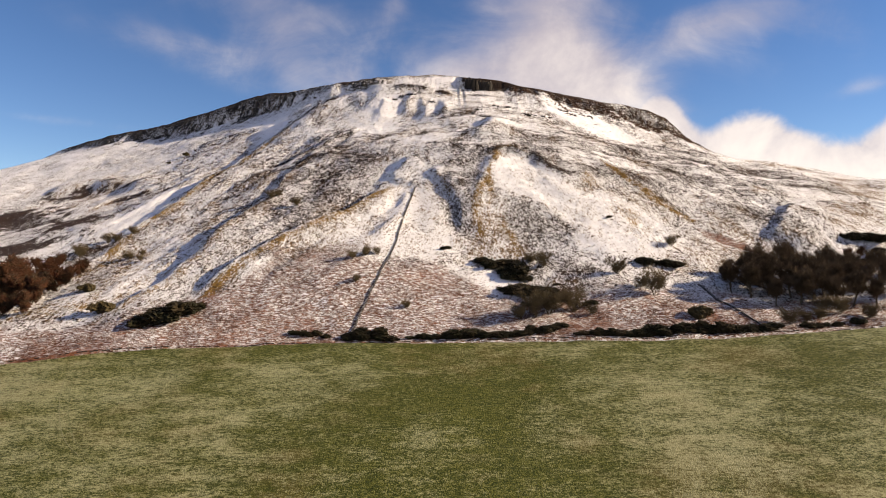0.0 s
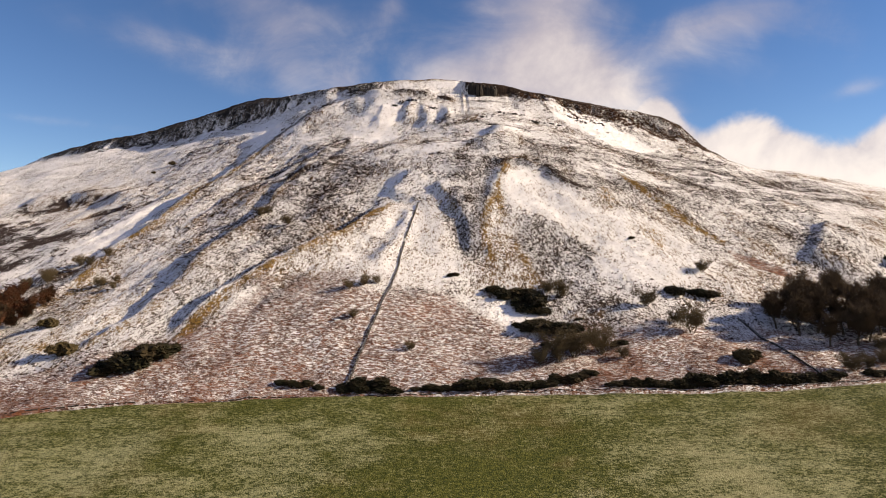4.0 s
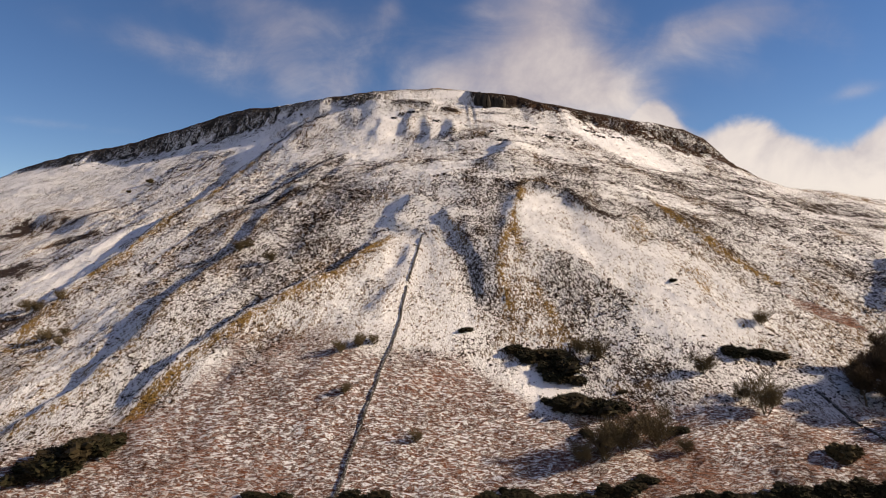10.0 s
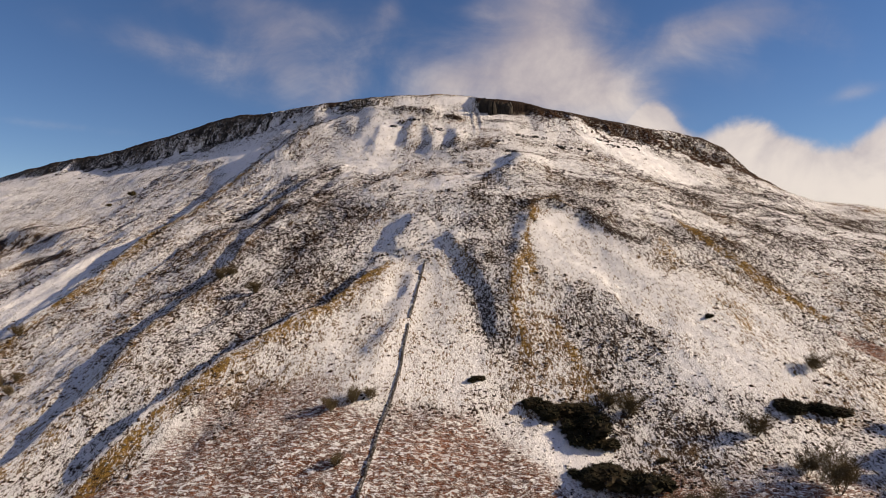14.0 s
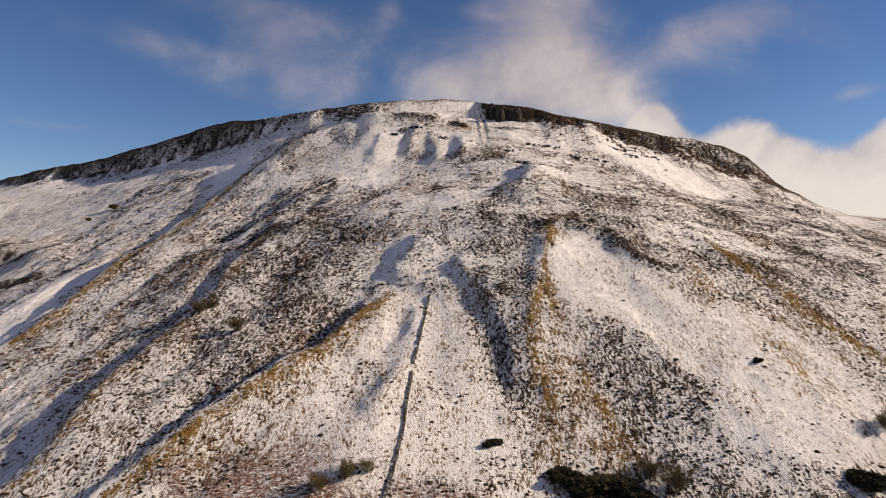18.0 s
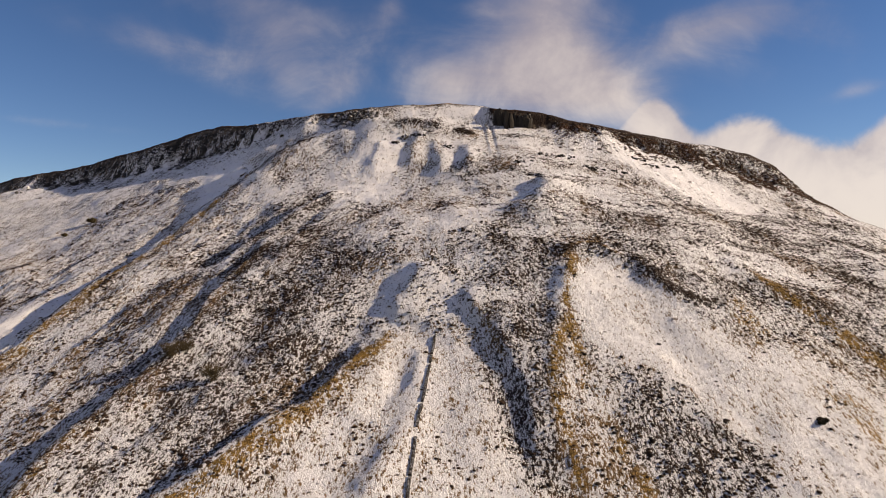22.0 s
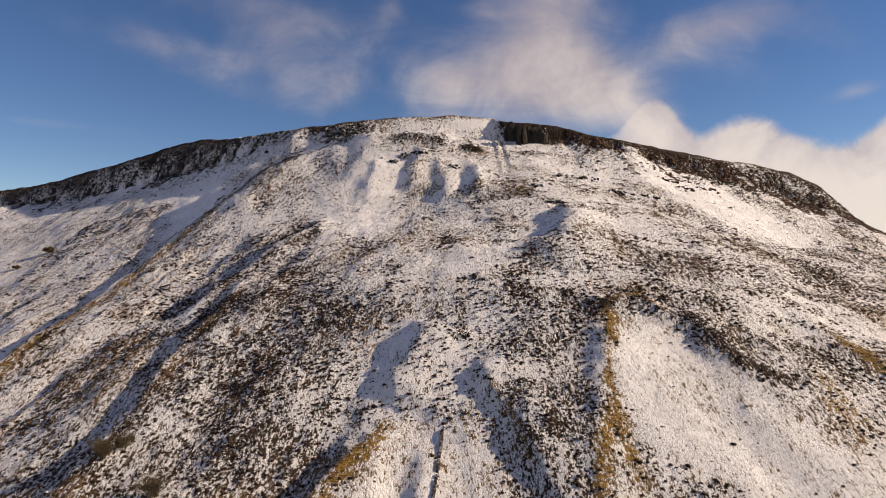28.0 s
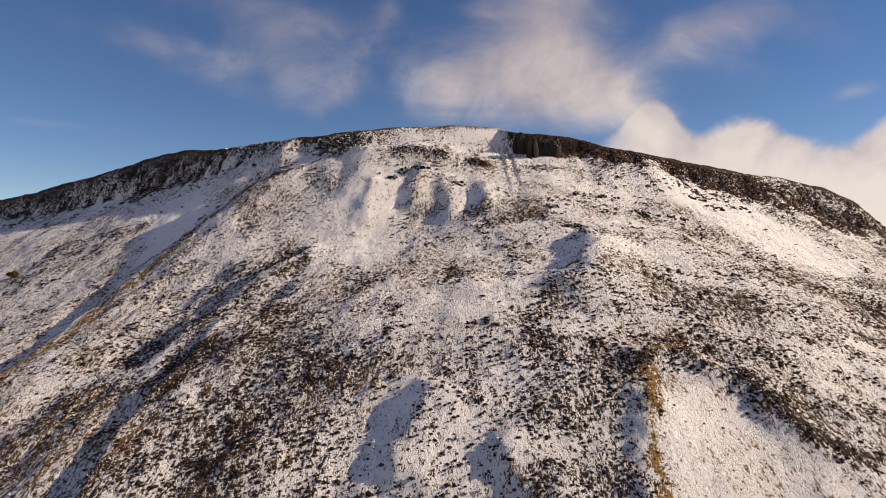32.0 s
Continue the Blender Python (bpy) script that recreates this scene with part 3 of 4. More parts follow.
    gold = gold * (0.88 + 0.25 * wob + 0.35 * fbm(x, y * 0.5, 3.0, 3, 4))
    verge = np.exp(-((y - curve(FIELD_EDGE_X, FIELD_EDGE_Y, x) - 0.7) / 0.9) ** 2)
    gold = gold + 0.45 * verge * smoothstep(30, -20, x)
    snow = snow - 0.40 * np.clip(gold, 0, 1) + 0.45 * verge * smoothstep(-20, 30, x)
    heath = heath + 0.6 * smoothstep(0, 40, y - 350)
    moor = blobs(x, y, [(-190, 332, 28, 10, 0.55), (-211, 292, 30, 19, 1.1), (-166, 270, 13, 11, 0.75), (-175, 243, 24, 12, 1.0), (-150, 300, 14, 6, 0.5)])
    moor = smoothstep(0.30, 0.75, moor + 0.6 * fbm(x, y, 9, 5, 1, 0.7)) * (moor > 0.05)
    snow, heath = snow - 0.62 * moor, heath + 0.8 * moor
    bank = stripe(x, y, RIBS[-1][0], 1.0, 2.6, 2.5) + stripe(x, y, RIBS[8][0], 2.5, 1.2, 0.0)
    snow, heath = snow - 0.18 * bank, heath + 0.5 * bank
    crag = crag_mask(x, y)
    rock = crag * smoothstep(-1.0, -4, y - ry) * smoothstep(44, 38, x)
    cap = smoothstep(-6, -1, y - ry) * smoothstep(1, 4, hc) * (1 - 0.75 * hollow(x)) * (1 - 0.55 * gap(x))
    snow = snow - 0.38 * cap
    lip = stripe(x, y, RIBS[3][0], 0.8, 2.4, 1.0) + 1.3 * stripe(x, y, LIP, 0.8, 2.2, 0.8) * smoothstep(-0.35, 0.35, fbm(x, y, 7, 3, 0))
    snow, heath = snow - 0.30 * lip, heath + 0.7 * lip
    snow = snow - np.where(x > 44, 0.31, 0.36) * crag * (1 - 0.35 * fbm(x, y, 9, 2, 11))
    heath = heath + 0.5 * crag
    slab = (x > 94) & (x < 109) & (y > 209) & (y < 226)
    brack = np.maximum(brack, 0.9 * smoothstep(1.5, 0, np.abs((y - 216.5) - (106 - x) * 0.55) - 2.4) * slab)
    snow = snow - 0.28 * brack * slab
    rime = 0.5 * fbm(x, y, 34, 3, 9) + blobs(x, y, [(-75, 124, 22, 14, 0.8), (-36, 133, 22, 8, 0.6), (45, 122, 16, 14, 0.7), (62, 106, 18, 18, 0.7), (6, 124, 18, 10, -1.0), (-14, 112, 16, 10, -0.5),
                                                    (14, 92, 14, 10, -0.9), (12, 108, 8, 8, -0.8), (-5, 84, 25, 8, -0.4), (96, 134, 20, 10, -0.4)])
    return dict(snow=snow, heather=heath, gold=np.clip(gold, 0, 1), bracken=brack * (1 - field), field=field, rock=rock, rime=rime,
                tussock=tussock(x, y))


def build_ground():
    ny, nx = gxx.shape
    v = np.stack([gxx, gyy, GZ], -1).reshape(-1, 3)
    idx = np.arange(ny * nx).reshape(ny, nx)
    f = np.stack([idx[:-1, :-1], idx[:-1, 1:], idx[1:, 1:], idx[1:, :-1]], -1).reshape(-1, 4)
    me = bpy.data.meshes.new("ground")
    me.vertices.add(len(v))
    me.vertices.foreach_set("co", v.ravel())
    me.loops.add(f.size)
    me.loops.foreach_set("vertex_index", f.ravel())
    me.polygons.add(len(f))
    me.polygons.foreach_set("loop_start", np.arange(0, f.size, 4))
    me.polygons.foreach_set("loop_total", np.full(len(f), 4))
    me.polygons.foreach_set("use_smooth", np.ones(len(f), bool))
    for k, val in cover_maps(gxx, gyy).items():
        a = me.attributes.new(k, "FLOAT", "POINT")
        a.data.foreach_set("value", val.ravel().astype(np.float32))
    me.update()
    me.materials.append(MAT_GROUND)
    return tagged(new("ground", me), "snow-dusted hillside above a frosty green pasture", "hillside", kind="structure")


ground = build_ground()

# ---- materials of the things ----
def bark_material(name, a, b):
    m, n = material(name)
    pos = n.add("ShaderNodeTexCoord").outputs["Object"]
    g = n.noise(n.scaled(pos, 6, 6, 1.2), 2.0, 4)
    r = n.add("ShaderNodeObjectInfo").outputs["Random"]
    c = n.mix(n.smooth(n.math("ADD", g, n.math("MULTIPLY", r, 0.3)), 0.35, 0.85), a, b)
    finish(n, c, 0.9, g, 0.4, 0.03, spec=0.1)
    return m


def leaf_material(name, a, b, c):
    m, n = material(name)
    r = n.add("ShaderNodeNewGeometry").outputs["Random Per Island"]
    o = n.add("ShaderNodeObjectInfo").outputs["Random"]
    pos = n.add("ShaderNodeNewGeometry").outputs["Position"]
    g = n.noise(pos, 0.6, 3)
    col = n.mix(r, a, b)
    col = n.mix(n.smooth(n.math("ADD", g, n.math("MULTIPLY", o, 0.25)), 0.5, 0.8), col, c)
    finish(n, col, 0.8, spec=0.15)
    return m


def stone_material(name, a, b, c, snow_from=0.55, snow_amount=0.5, size=0.8, upright=0.5):
    m, n = material(name)
    geo = n.add("ShaderNodeNewGeometry")
    pos = geo.outputs["Position"]
    g = n.noise(n.scaled(pos, 1, 1, upright), size, 5, 0.62)
    f = n.noise(pos, size * 5, 4, 0.65)
    o = n.math("MULTIPLY", n.add("ShaderNodeObjectInfo").outputs["Random"], 0.25)
    i = n.math("MULTIPLY", geo.outputs["Random Per Island"], 0.2)
    col = n.mix(n.smooth(n.math("ADD", g, n.math("ADD", o, i)), 0.4, 0.85), a, b)
    col = n.mix(n.smooth(f, 0.52, 0.72), col, c)
    nz = n.add("ShaderNodeSeparateXYZ", {0: geo.outputs["True Normal"]}).outputs[2]
    cap = n.math("ADD", nz, n.math("MULTIPLY", n.math("SUBTRACT", g, 0.5), 1.6))
    cap = n.math("MULTIPLY", n.smooth(cap, snow_from, snow_from + 0.15), snow_amount)
    col = n.mix(cap, col, (0.80, 0.81, 0.84))
    finish(n, col, 0.88, n.math("ADD", g, n.math("MULTIPLY", f, 0.4)), 0.6, 0.3, spec=0.2)
    return m


MAT_BARK = bark_material("winter_bark", (0.050, 0.040, 0.030), (0.13, 0.105, 0.075))
MAT_TWIG = bark_material("bare_twigs", (0.050, 0.034, 0.022), (0.11, 0.078, 0.050))
MAT_SHRUB = bark_material("shrub_twigs", (0.070, 0.054, 0.032), (0.15, 0.115, 0.066))
MAT_GORSE = leaf_material("gorse_needles", (0.008, 0.008, 0.005), (0.018, 0.018, 0.008), (0.030, 0.022, 0.011))
MAT_RUSSET = leaf_material("russet_leaves", (0.045, 0.020, 0.011), (0.125, 0.050, 0.024), (0.036, 0.024, 0.014))
MAT_OLIVE = leaf_material("olive_leaves", (0.028, 0.022, 0.010), (0.062, 0.048, 0.022), (0.06, 0.045, 0.022))
MAT_HEATH = leaf_material("heather_stems", (0.016, 0.010, 0.007), (0.055, 0.032, 0.020), (0.10, 0.058, 0.030))
MAT_RED_HEATH = leaf_material("red_heather", (0.034, 0.018, 0.012), (0.10, 0.048, 0.027), (0.12, 0.068, 0.034))
MAT_BRACKEN = leaf_material("dead_bracken", (0.085, 0.036, 0.022), (0.22, 0.105, 0.058), (0.10, 0.05, 0.03))
MAT_WALL = stone_material("wall_stone", (0.018, 0.015, 0.013), (0.055, 0.046, 0.038), (0.06, 0.050, 0.034), 0.85, 0.35, 2.0)
MAT_CRAG = stone_material("crag_rock", (0.011, 0.010, 0.011), (0.034, 0.030, 0.027), (0.070, 0.058, 0.045), 0.62, 0.8, 0.5, 0.12)
MAT_TUSSOCK = leaf_material("old_heather", (0.010, 0.007, 0.006), (0.038, 0.023, 0.015), (0.070, 0.042, 0.023))
MAT_BROWN = stone_material("brown_crag", (0.030, 0.022, 0.016), (0.10, 0.066, 0.042), (0.14, 0.10, 0.06), 0.75, 0.6, 0.6)
MAT_ROCK = stone_material("scree_stone", (0.050, 0.047, 0.047), (0.17, 0.155, 0.14), (0.22, 0.20, 0.18), 0.7, 0.8, 1.5)


# ---- mesh helpers ----
def mesh(name, verts, faces, mat, smooth=False):
    me = bpy.data.meshes.new(name)
    me.from_pydata([tuple(v) for v in verts], [], [tuple(f) for f in faces])
    if smooth:
        me.polygons.foreach_set("use_smooth", np.ones(len(me.polygons), bool))
    me.materials.append(mat)
    me.update()
    return me


def part(name, me, parent, label=""):
    ob = new(name, me)
    ob.parent = parent
    return tagged(ob, label)


def thing(name, at, label, category, group="", turn=0.0, size=1.0, kind=""):
    ob = new(name)
    ob.empty_display_size = 0.3
    ob.matrix_basis = Matrix.LocRotScale(Vector(at), Euler((0, 0, turn)), Vector((size, size, size)))
    return tagged(ob, label, category, group, kind)


def rest(x, y, sink=0.1):
    return (x, y, float(ground_z(x, y)) - sink)


def placed(x, y, turn, size, sink=0.1, flat=1.0):
    return Matrix.LocRotScale(Vector(rest(x, y, sink)), Euler((0, 0, turn)), Vector((size, size, size * flat)))


def tube(points, radii, sides, verts, faces):
    """Adds a tapered limb through the points."""
    start = len(verts)
    for k, (p, r) in enumerate(zip(points, radii)):
        d = (points[min(k + 1, len(points) - 1)] - points[max(k - 1, 0)]).normalized()
        a = d.orthogonal().normalized()
        b = d.cross(a)
        for s in range(sides):
            t = 2 * math.pi * s / sides
            verts.append(p + (a * math.cos(t) + b * math.sin(t)) * r)
    for k in range(len(points) - 1):
        for s in range(sides):
            q = start + k * sides
            faces.append((q + s, q + (s + 1) % sides, q + sides + (s + 1) % sides, q + sides + s))
    faces.append(tuple(start + (len(points) - 1) * sides + s for s in range(sides)))


def grow(rng, start, way, length, radius, steps, bend, lift):
    """A wandering line of points and its radii."""
    pts, rad, p, d = [start.copy()], [radius], start.copy(), way.normalized()
    for k in range(steps):
        d = (d + Vector((rng.uniform(-bend, bend), rng.uniform(-bend, bend), rng.uniform(-bend, bend) + lift))).normalized()
        p = p + d * (length / steps)
        pts.append(p.copy())
        rad.append(radius * (1 - 0.75 * (k + 1) / steps))
    return pts, rad


def strand(verts, faces, p, d, length, width, rng):
    side = d.cross(Vector((rng.uniform(-1, 1), rng.uniform(-1, 1), rng.uniform(-1, 1)))).normalized() * width
    q = len(verts)
    mid = p + d * length * 0.5 + Vector((rng.uniform(-1, 1), rng.uniform(-1, 1), rng.uniform(-0.3, 1))) * length * 0.12
    verts.extend([p - side, p + side, mid + side * 0.7, mid - side * 0.7, p + d * length])
    faces.extend([(q, q + 1, q + 2, q + 3), (q + 3, q + 2, q + 4)])


def bare_tree(name, seed, at, turn, size, height, spread, stems, twig_count, label, category, group, leaves=None):
    """A leafless broad tree or shrub: trunk (or several stems), limbs, and a haze of twigs."""
    rng = random.Random(seed)
    root = thing(name, at, label, category, group, turn, size)
    limbs, tips = [], []
    for s in range(stems):
        v, f = [], []
        lean = Vector((rng.uniform(-1, 1), rng.uniform(-1, 1), 0)) * (0.08 if stems == 1 else 0.75)
        pts, rad = grow(rng, Vector((lean.x * 0.4, lean.y * 0.4, -0.3)), Vector((lean.x, lean.y, 1)), height * (0.62 if stems == 1 else 0.75),
                        height * (0.028 if stems == 1 else 0.014), 6, 0.16, 0.10)
        tube(pts, rad, 6 if stems == 1 else 4, v, f)
        part("trunk" if stems == 1 else "stem", mesh("trunk", v, f, MAT_BARK, True), root)
        tips += [(pts[-1], pts[-1] - pts[-2])]
        for k in range(9 if stems == 1 else 4):
            i = rng.randint(2 if stems == 1 else 1, len(pts) - 1)
            a = rng.uniform(0, 2 * math.pi)
            w = Vector((math.cos(a), math.sin(a), rng.uniform(0.25, 0.9)))
            lp, lr = grow(rng, pts[i], w, spread * rng.uniform(0.55, 1.0), max(rad[i] * 0.6, 0.03), 5, 0.28, 0.12)
            limbs.append((lp, lr))
    v, f = [], []
    for k, (lp, lr) in enumerate(limbs):
        lv, lf = [], []
        tube(lp, lr, 4, lv, lf)
        if stems == 1:
            part("limb", mesh("limb", lv, lf, MAT_BARK, True), root)
        else:
            q = len(v)
            v += lv
            f += [tuple(i + q for i in face) for face in lf]
        for j in range(1, len(lp)):
            for _ in range(2):
                a = rng.uniform(0, 2 * math.pi)
                w = (lp[j] - lp[j - 1]).normalized() + Vector((math.cos(a), math.sin(a), rng.uniform(-0.2, 0.8))) * 0.9
                bp, br = grow(rng, lp[j], w, spread * rng.uniform(0.22, 0.45), 0.035, 3, 0.3, 0.10)
                q = len(v)
                tube(bp, br, 3, v, f)
                tips += [(b, w.normalized()) for b in bp[1:]]
    for _ in range(twig_count):
        p, d = rng.choice(tips)
        w = (d.normalized() * 0.6 + Vector((rng.uniform(-1, 1), rng.uniform(-1, 1), rng.uniform(-0.4, 1.0)))).normalized()
        strand(v, f, p + w * rng.uniform(0, 0.6), w, rng.uniform(0.6, 1.5) * height / 9, 0.028, rng)
    crown = part("crown", mesh("crown", v, f, MAT_TWIG if stems == 1 else MAT_SHRUB), root)
    if leaves:
        lv, lf = [], []
        for _ in range(leaves[1]):
            p, d = rng.choice(tips)
            c = p + Vector((rng.gauss(0, 0.6), rng.gauss(0, 0.6), rng.gauss(0, 0.55)))
            leaf_spray(rng, lv, lf, c, rng.uniform(0.2, 0.42))
        part("foliage", mesh("foliage", lv, lf, leaves[0]), root)
    return root


def leaf_spray(rng, v, f, c, r):
    """A small ragged spray of leaves: three crossing pointed blades."""
    for _ in range(2):
        a = Vector((rng.uniform(-1, 1), rng.uniform(-1, 1), rng.uniform(-0.5, 1))).normalized() * r
        b = a.orthogonal().normalized() * r * 0.55
        q = len(v)
        v.extend([c - a * 0.6 - b * 0.3, c + b, c + a, c - b * 0.8])
        f.append((q, q + 1, q + 2, q + 3))


def gorse_bush(seed, at, turn, size, wide, deep, high, label, group, mat=None, name="gorse_bush"):
    """A dense evergreen bush of several rounded, spiky humps on short stems."""
    rng = random.Random(seed)
    root = thing(name, at, label, "bush", group, turn, size)
    humps = []
    for k in range(10):
        a = rng.uniform(0, 2 * math.pi)
        d = rng.uniform(0.15, 0.95)
        humps.append((Vector((math.cos(a) * d * wide * 0.6, math.sin(a) * d * deep * 0.6, high * rng.uniform(0.25, 0.66))),
                      rng.uniform(0.20, 0.42)))
    v, f = [], []
    for k in range(9):
        a = 2 * math.pi * k / 9 + rng.uniform(-0.3, 0.3)
        pts, rad = grow(rng, Vector((0.2 * math.cos(a), 0.2 * math.sin(a), -0.3)), Vector((math.cos(a), math.sin(a), 0.9)), high * 0.9, 0.06, 4, 0.2, 0.05)
        sv, sf = [], []
        tube(pts, rad, 4, sv, sf)
        q = len(v)
        v += sv
        f += [tuple(i + q for i in face) for face in sf]
    part("stems", mesh("stems", v, f, MAT_BARK), root)
    for k, (c, r) in enumerate(humps):
        hv, hf = [], []
        rx, ry, rz = r * wide, r * deep, r * high
        bm = bmesh.new()
        bmesh.ops.create_icosphere(bm, subdivisions=3, radius=1.0)
        for b in bm.verts:
            n1 = noise.noise(b.co * 2.3 + Vector((seed, k, 0))) * 0.6 + noise.noise(b.co * 5 + Vector((k, seed, 3))) * 0.5
            p = Vector((b.co.x * rx, b.co.y * ry, b.co.z * rz)) * (0.92 + n1) + c
            b.co = Vector((p.x, p.y, max(p.z, -0.25)))
        bm.verts.ensure_lookup_table()
        hv = [b.co.copy() for b in bm.verts]
        hf = [tuple(w.index for w in face.verts) for face in bm.faces]
        nor = [(b.co - c).normalized() for b in bm.verts]
        base = len(hv)
        for _ in range(360):
            i = rng.randrange(base)
            d = (nor[i] + Vector((rng.uniform(-0.6, 0.6), rng.uniform(-0.6, 0.6), rng.uniform(-0.2, 0.7)))).normalized()
            s = d.orthogonal().normalized() * rng.uniform(0.03, 0.07)
            q = len(hv)
            p = hv[i] + Vector((rng.uniform(-0.12, 0.12), rng.uniform(-0.12, 0.12), rng.uniform(-0.1, 0.1)))
            hv.extend([p - s, p + s, p + d * rng.uniform(0.2, 0.55)])
            hf.append((q, q + 1, q + 2))
        bm.free()
        part("hump", mesh("hump", hv, hf, mat or MAT_GORSE), root)
    return root


# ---- gorse and scrub ----
rng = random.Random(7)
LOW_GORSE = "dense dark green gorse bush at the edge of the pasture"
gorse = [gorse_bush(11, rest(-18.5, 150.8, 0.2), 0.0, 1.0, 5.2, 3.4, 3.3, LOW_GORSE, "gorse along the pasture"),
         gorse_bush(12, rest(7, 151.4, 0.2), 0.4, 1.0, 4.4, 3.2, 2.6, LOW_GORSE, "gorse along the pasture"),
         gorse_bush(13, rest(52, 151.2, 0.2), 0.2, 1.0, 4.0, 3.0, 2.8, LOW_GORSE, "gorse along the pasture")]
EDGE = [(-22, 149.4, 0.9), (-14.8, 149.2, 0.85), (-11.8, 148.9, 0.45), (-33, 152.6, 0.6), (-37.5, 153.2, 0.5), (-29, 151.5, 0.45), (-4.2, 149.4, 0.6),
        (-1, 149.6, 0.62), (2.6, 149.8, 0.85), (11, 149.6, 0.75), (15.2, 149.7, 0.85), (18.6, 149.9, 0.6), (24, 152.2, 0.75), (27, 153.5, 0.8), (29.8, 155.4, 0.7),
        (22.5, 150.6, 0.6)]
EDGE += [(33.5, 149.4, 0.5), (37, 149.2, 0.62), (40.5, 149.2, 0.65), (44, 149.2, 0.7), (48, 149.4, 0.75), (56.2, 149.7, 0.95),
        (60, 149.9, 0.9), (63.6, 149.6, 0.8), (67, 149.7, 0.9), (70.6, 149.8, 0.95), (74.5, 150.2, 0.9), (78, 150.4, 0.75), (82, 150.6, 0.8),
        (92.5, 154, 0.6), (96, 154.6, 0.55), (101, 155.5, 0.6), (107, 156.5, 0.7), (5.8, 154.0, 0.35)]
x = -8.0
while x < 84:
    if not (20 < x < 33):
        EDGE.append((round(x, 1), round(float(curve(FIELD_EDGE_X, FIELD_EDGE_Y, np.array([x]))[0]) + 1.6 + rng.uniform(-0.3, 0.4), 1), rng.uniform(0.42, 0.72)))
    x += rng.uniform(2.0, 3.2)
for k, (x, y, s) in enumerate(EDGE):
    y += 1.1 if y < 151.2 else 0.0
    copy_thing(gorse[k % 3], placed(x, y, rng.choice((0.0, math.pi)) + rng.uniform(-0.3, 0.3), s * rng.uniform(0.92, 1.12), 0.2, rng.uniform(0.62, 1.05)))
SLOPE_GORSE = "thicket of nearly black gorse on the snowy slope"
thick = gorse_bush(14, rest(20, 192.0, 0.2), 0.2, 1.0, 4.6, 3.8, 2.6, SLOPE_GORSE, "gorse on the slope")
for x, y, s in [(12.5, 197.5, 0.65), (15, 196.5, 0.8), (17.5, 195, 1.0), (20.5, 195.8, 1.0), (22.8, 191.0, 1.0), (20.5, 188.4, 0.8), (23.6, 194.0, 0.9), (24.5, 188, 0.7), (18.6, 178.6, 0.75), (21.6, 177.6, 0.95), (25, 177.0, 1.0),
                (28, 176.4, 0.95), (31, 176.4, 0.7), (24, 179.6, 0.8), (64.2, 195.3, 0.7), (66.2, 195.2, 0.6), (70.6, 195.8, 0.7), (73.2, 195.2, 0.8), (22.5, 168.5, 0.45), (40.6, 168.5, 0.5),
                (61, 223.4, 0.35)] + [(0.9, 202.6, 0.45), (34.2, 183.0, 0.3), (-76, 157.5, 1.1), (-72.6, 159.5, 1.25), (-69.8, 162.8, 1.2), (-74, 159.8, 1.1),
                (-67.6, 165.6, 0.85), (-78.6, 156.4, 0.65), (153, 222, 1.0), (148, 222, 0.9), (157, 221, 1.0), (152, 213.5, 0.7), (144, 205, 0.9), (149, 204, 0.8)]:
    copy_thing(thick, placed(x, y, rng.uniform(0, 6.3), 1.3 * s * rng.uniform(0.95, 1.05), 0.2, rng.uniform(0.8, 1.0)))

SHRUB = "leafless twiggy grey-brown hawthorn shrub standing in snow"
shrubs = [bare_tree("hawthorn_shrub", 21, rest(60.5, 173.5), 0, 1.0, 6.6, 3.7, 8, 5200, SHRUB, "shrub", "bare shrubs"),
          bare_tree("hawthorn_shrub", 22, rest(24.5, 161.2), 1, 1.0, 6.6, 3.9, 8, 5200, SHRUB, "shrub", "bare shrubs"),
          bare_tree("hawthorn_shrub", 23, rest(36, 166.0), 2, 1.0, 6.2, 3.6, 8, 5000, SHRUB, "shrub", "bare shrubs")]
for k, (x, y, s) in enumerate([(28.5, 163.5, 0.85), (20, 160.5, 0.6), (53.6, 187.5, 0.62), (77.6, 208, 0.5), (31.7, 195.0, 0.7), (28, 198, 0.5), (58, 178, 0.5), (40, 163.5, 0.4),
                                (-24.5, 191.5, 0.45), (-28, 189.0, 0.4), (-21, 193.5, 0.35), (-25.4, 177, 0.3), (-10, 166, 0.3), (-127, 231, 0.5), (-122, 228, 0.45), (-131, 220.5, 0.55), (-133, 224, 0.5),
                                (-118, 233, 0.4), (-109.5, 212.2, 0.45), (-105.5, 214, 0.3), (-68.6, 244, 0.5), (-66.5, 246, 0.4), (-57, 236, 0.45), (-103, 208, 0.35), (33, 170, 0.5), (-137, 219, 0.5), (88.4, 154.8, 0.62), (99, 160, 0.5), (106, 163, 0.6), (112, 160, 0.55), (103, 165, 0.6), (94, 158, 0.4)]):
    copy_thing(shrubs[k % 3], placed(x, y, rng.uniform(0, 6.3), 1.12 * s * rng.uniform(0.95, 1.1), 0.15, 0.9))
EVER = "rounded olive-green shrub with a blue shadow on the snow"
round_shrub = gorse_bush(15, rest(-94.2, 167.6, 0.2), 0.7, 1.0, 4.2, 3.8, 3.6, EVER, "rounded shrubs", MAT_OLIVE, "evergreen_shrub")
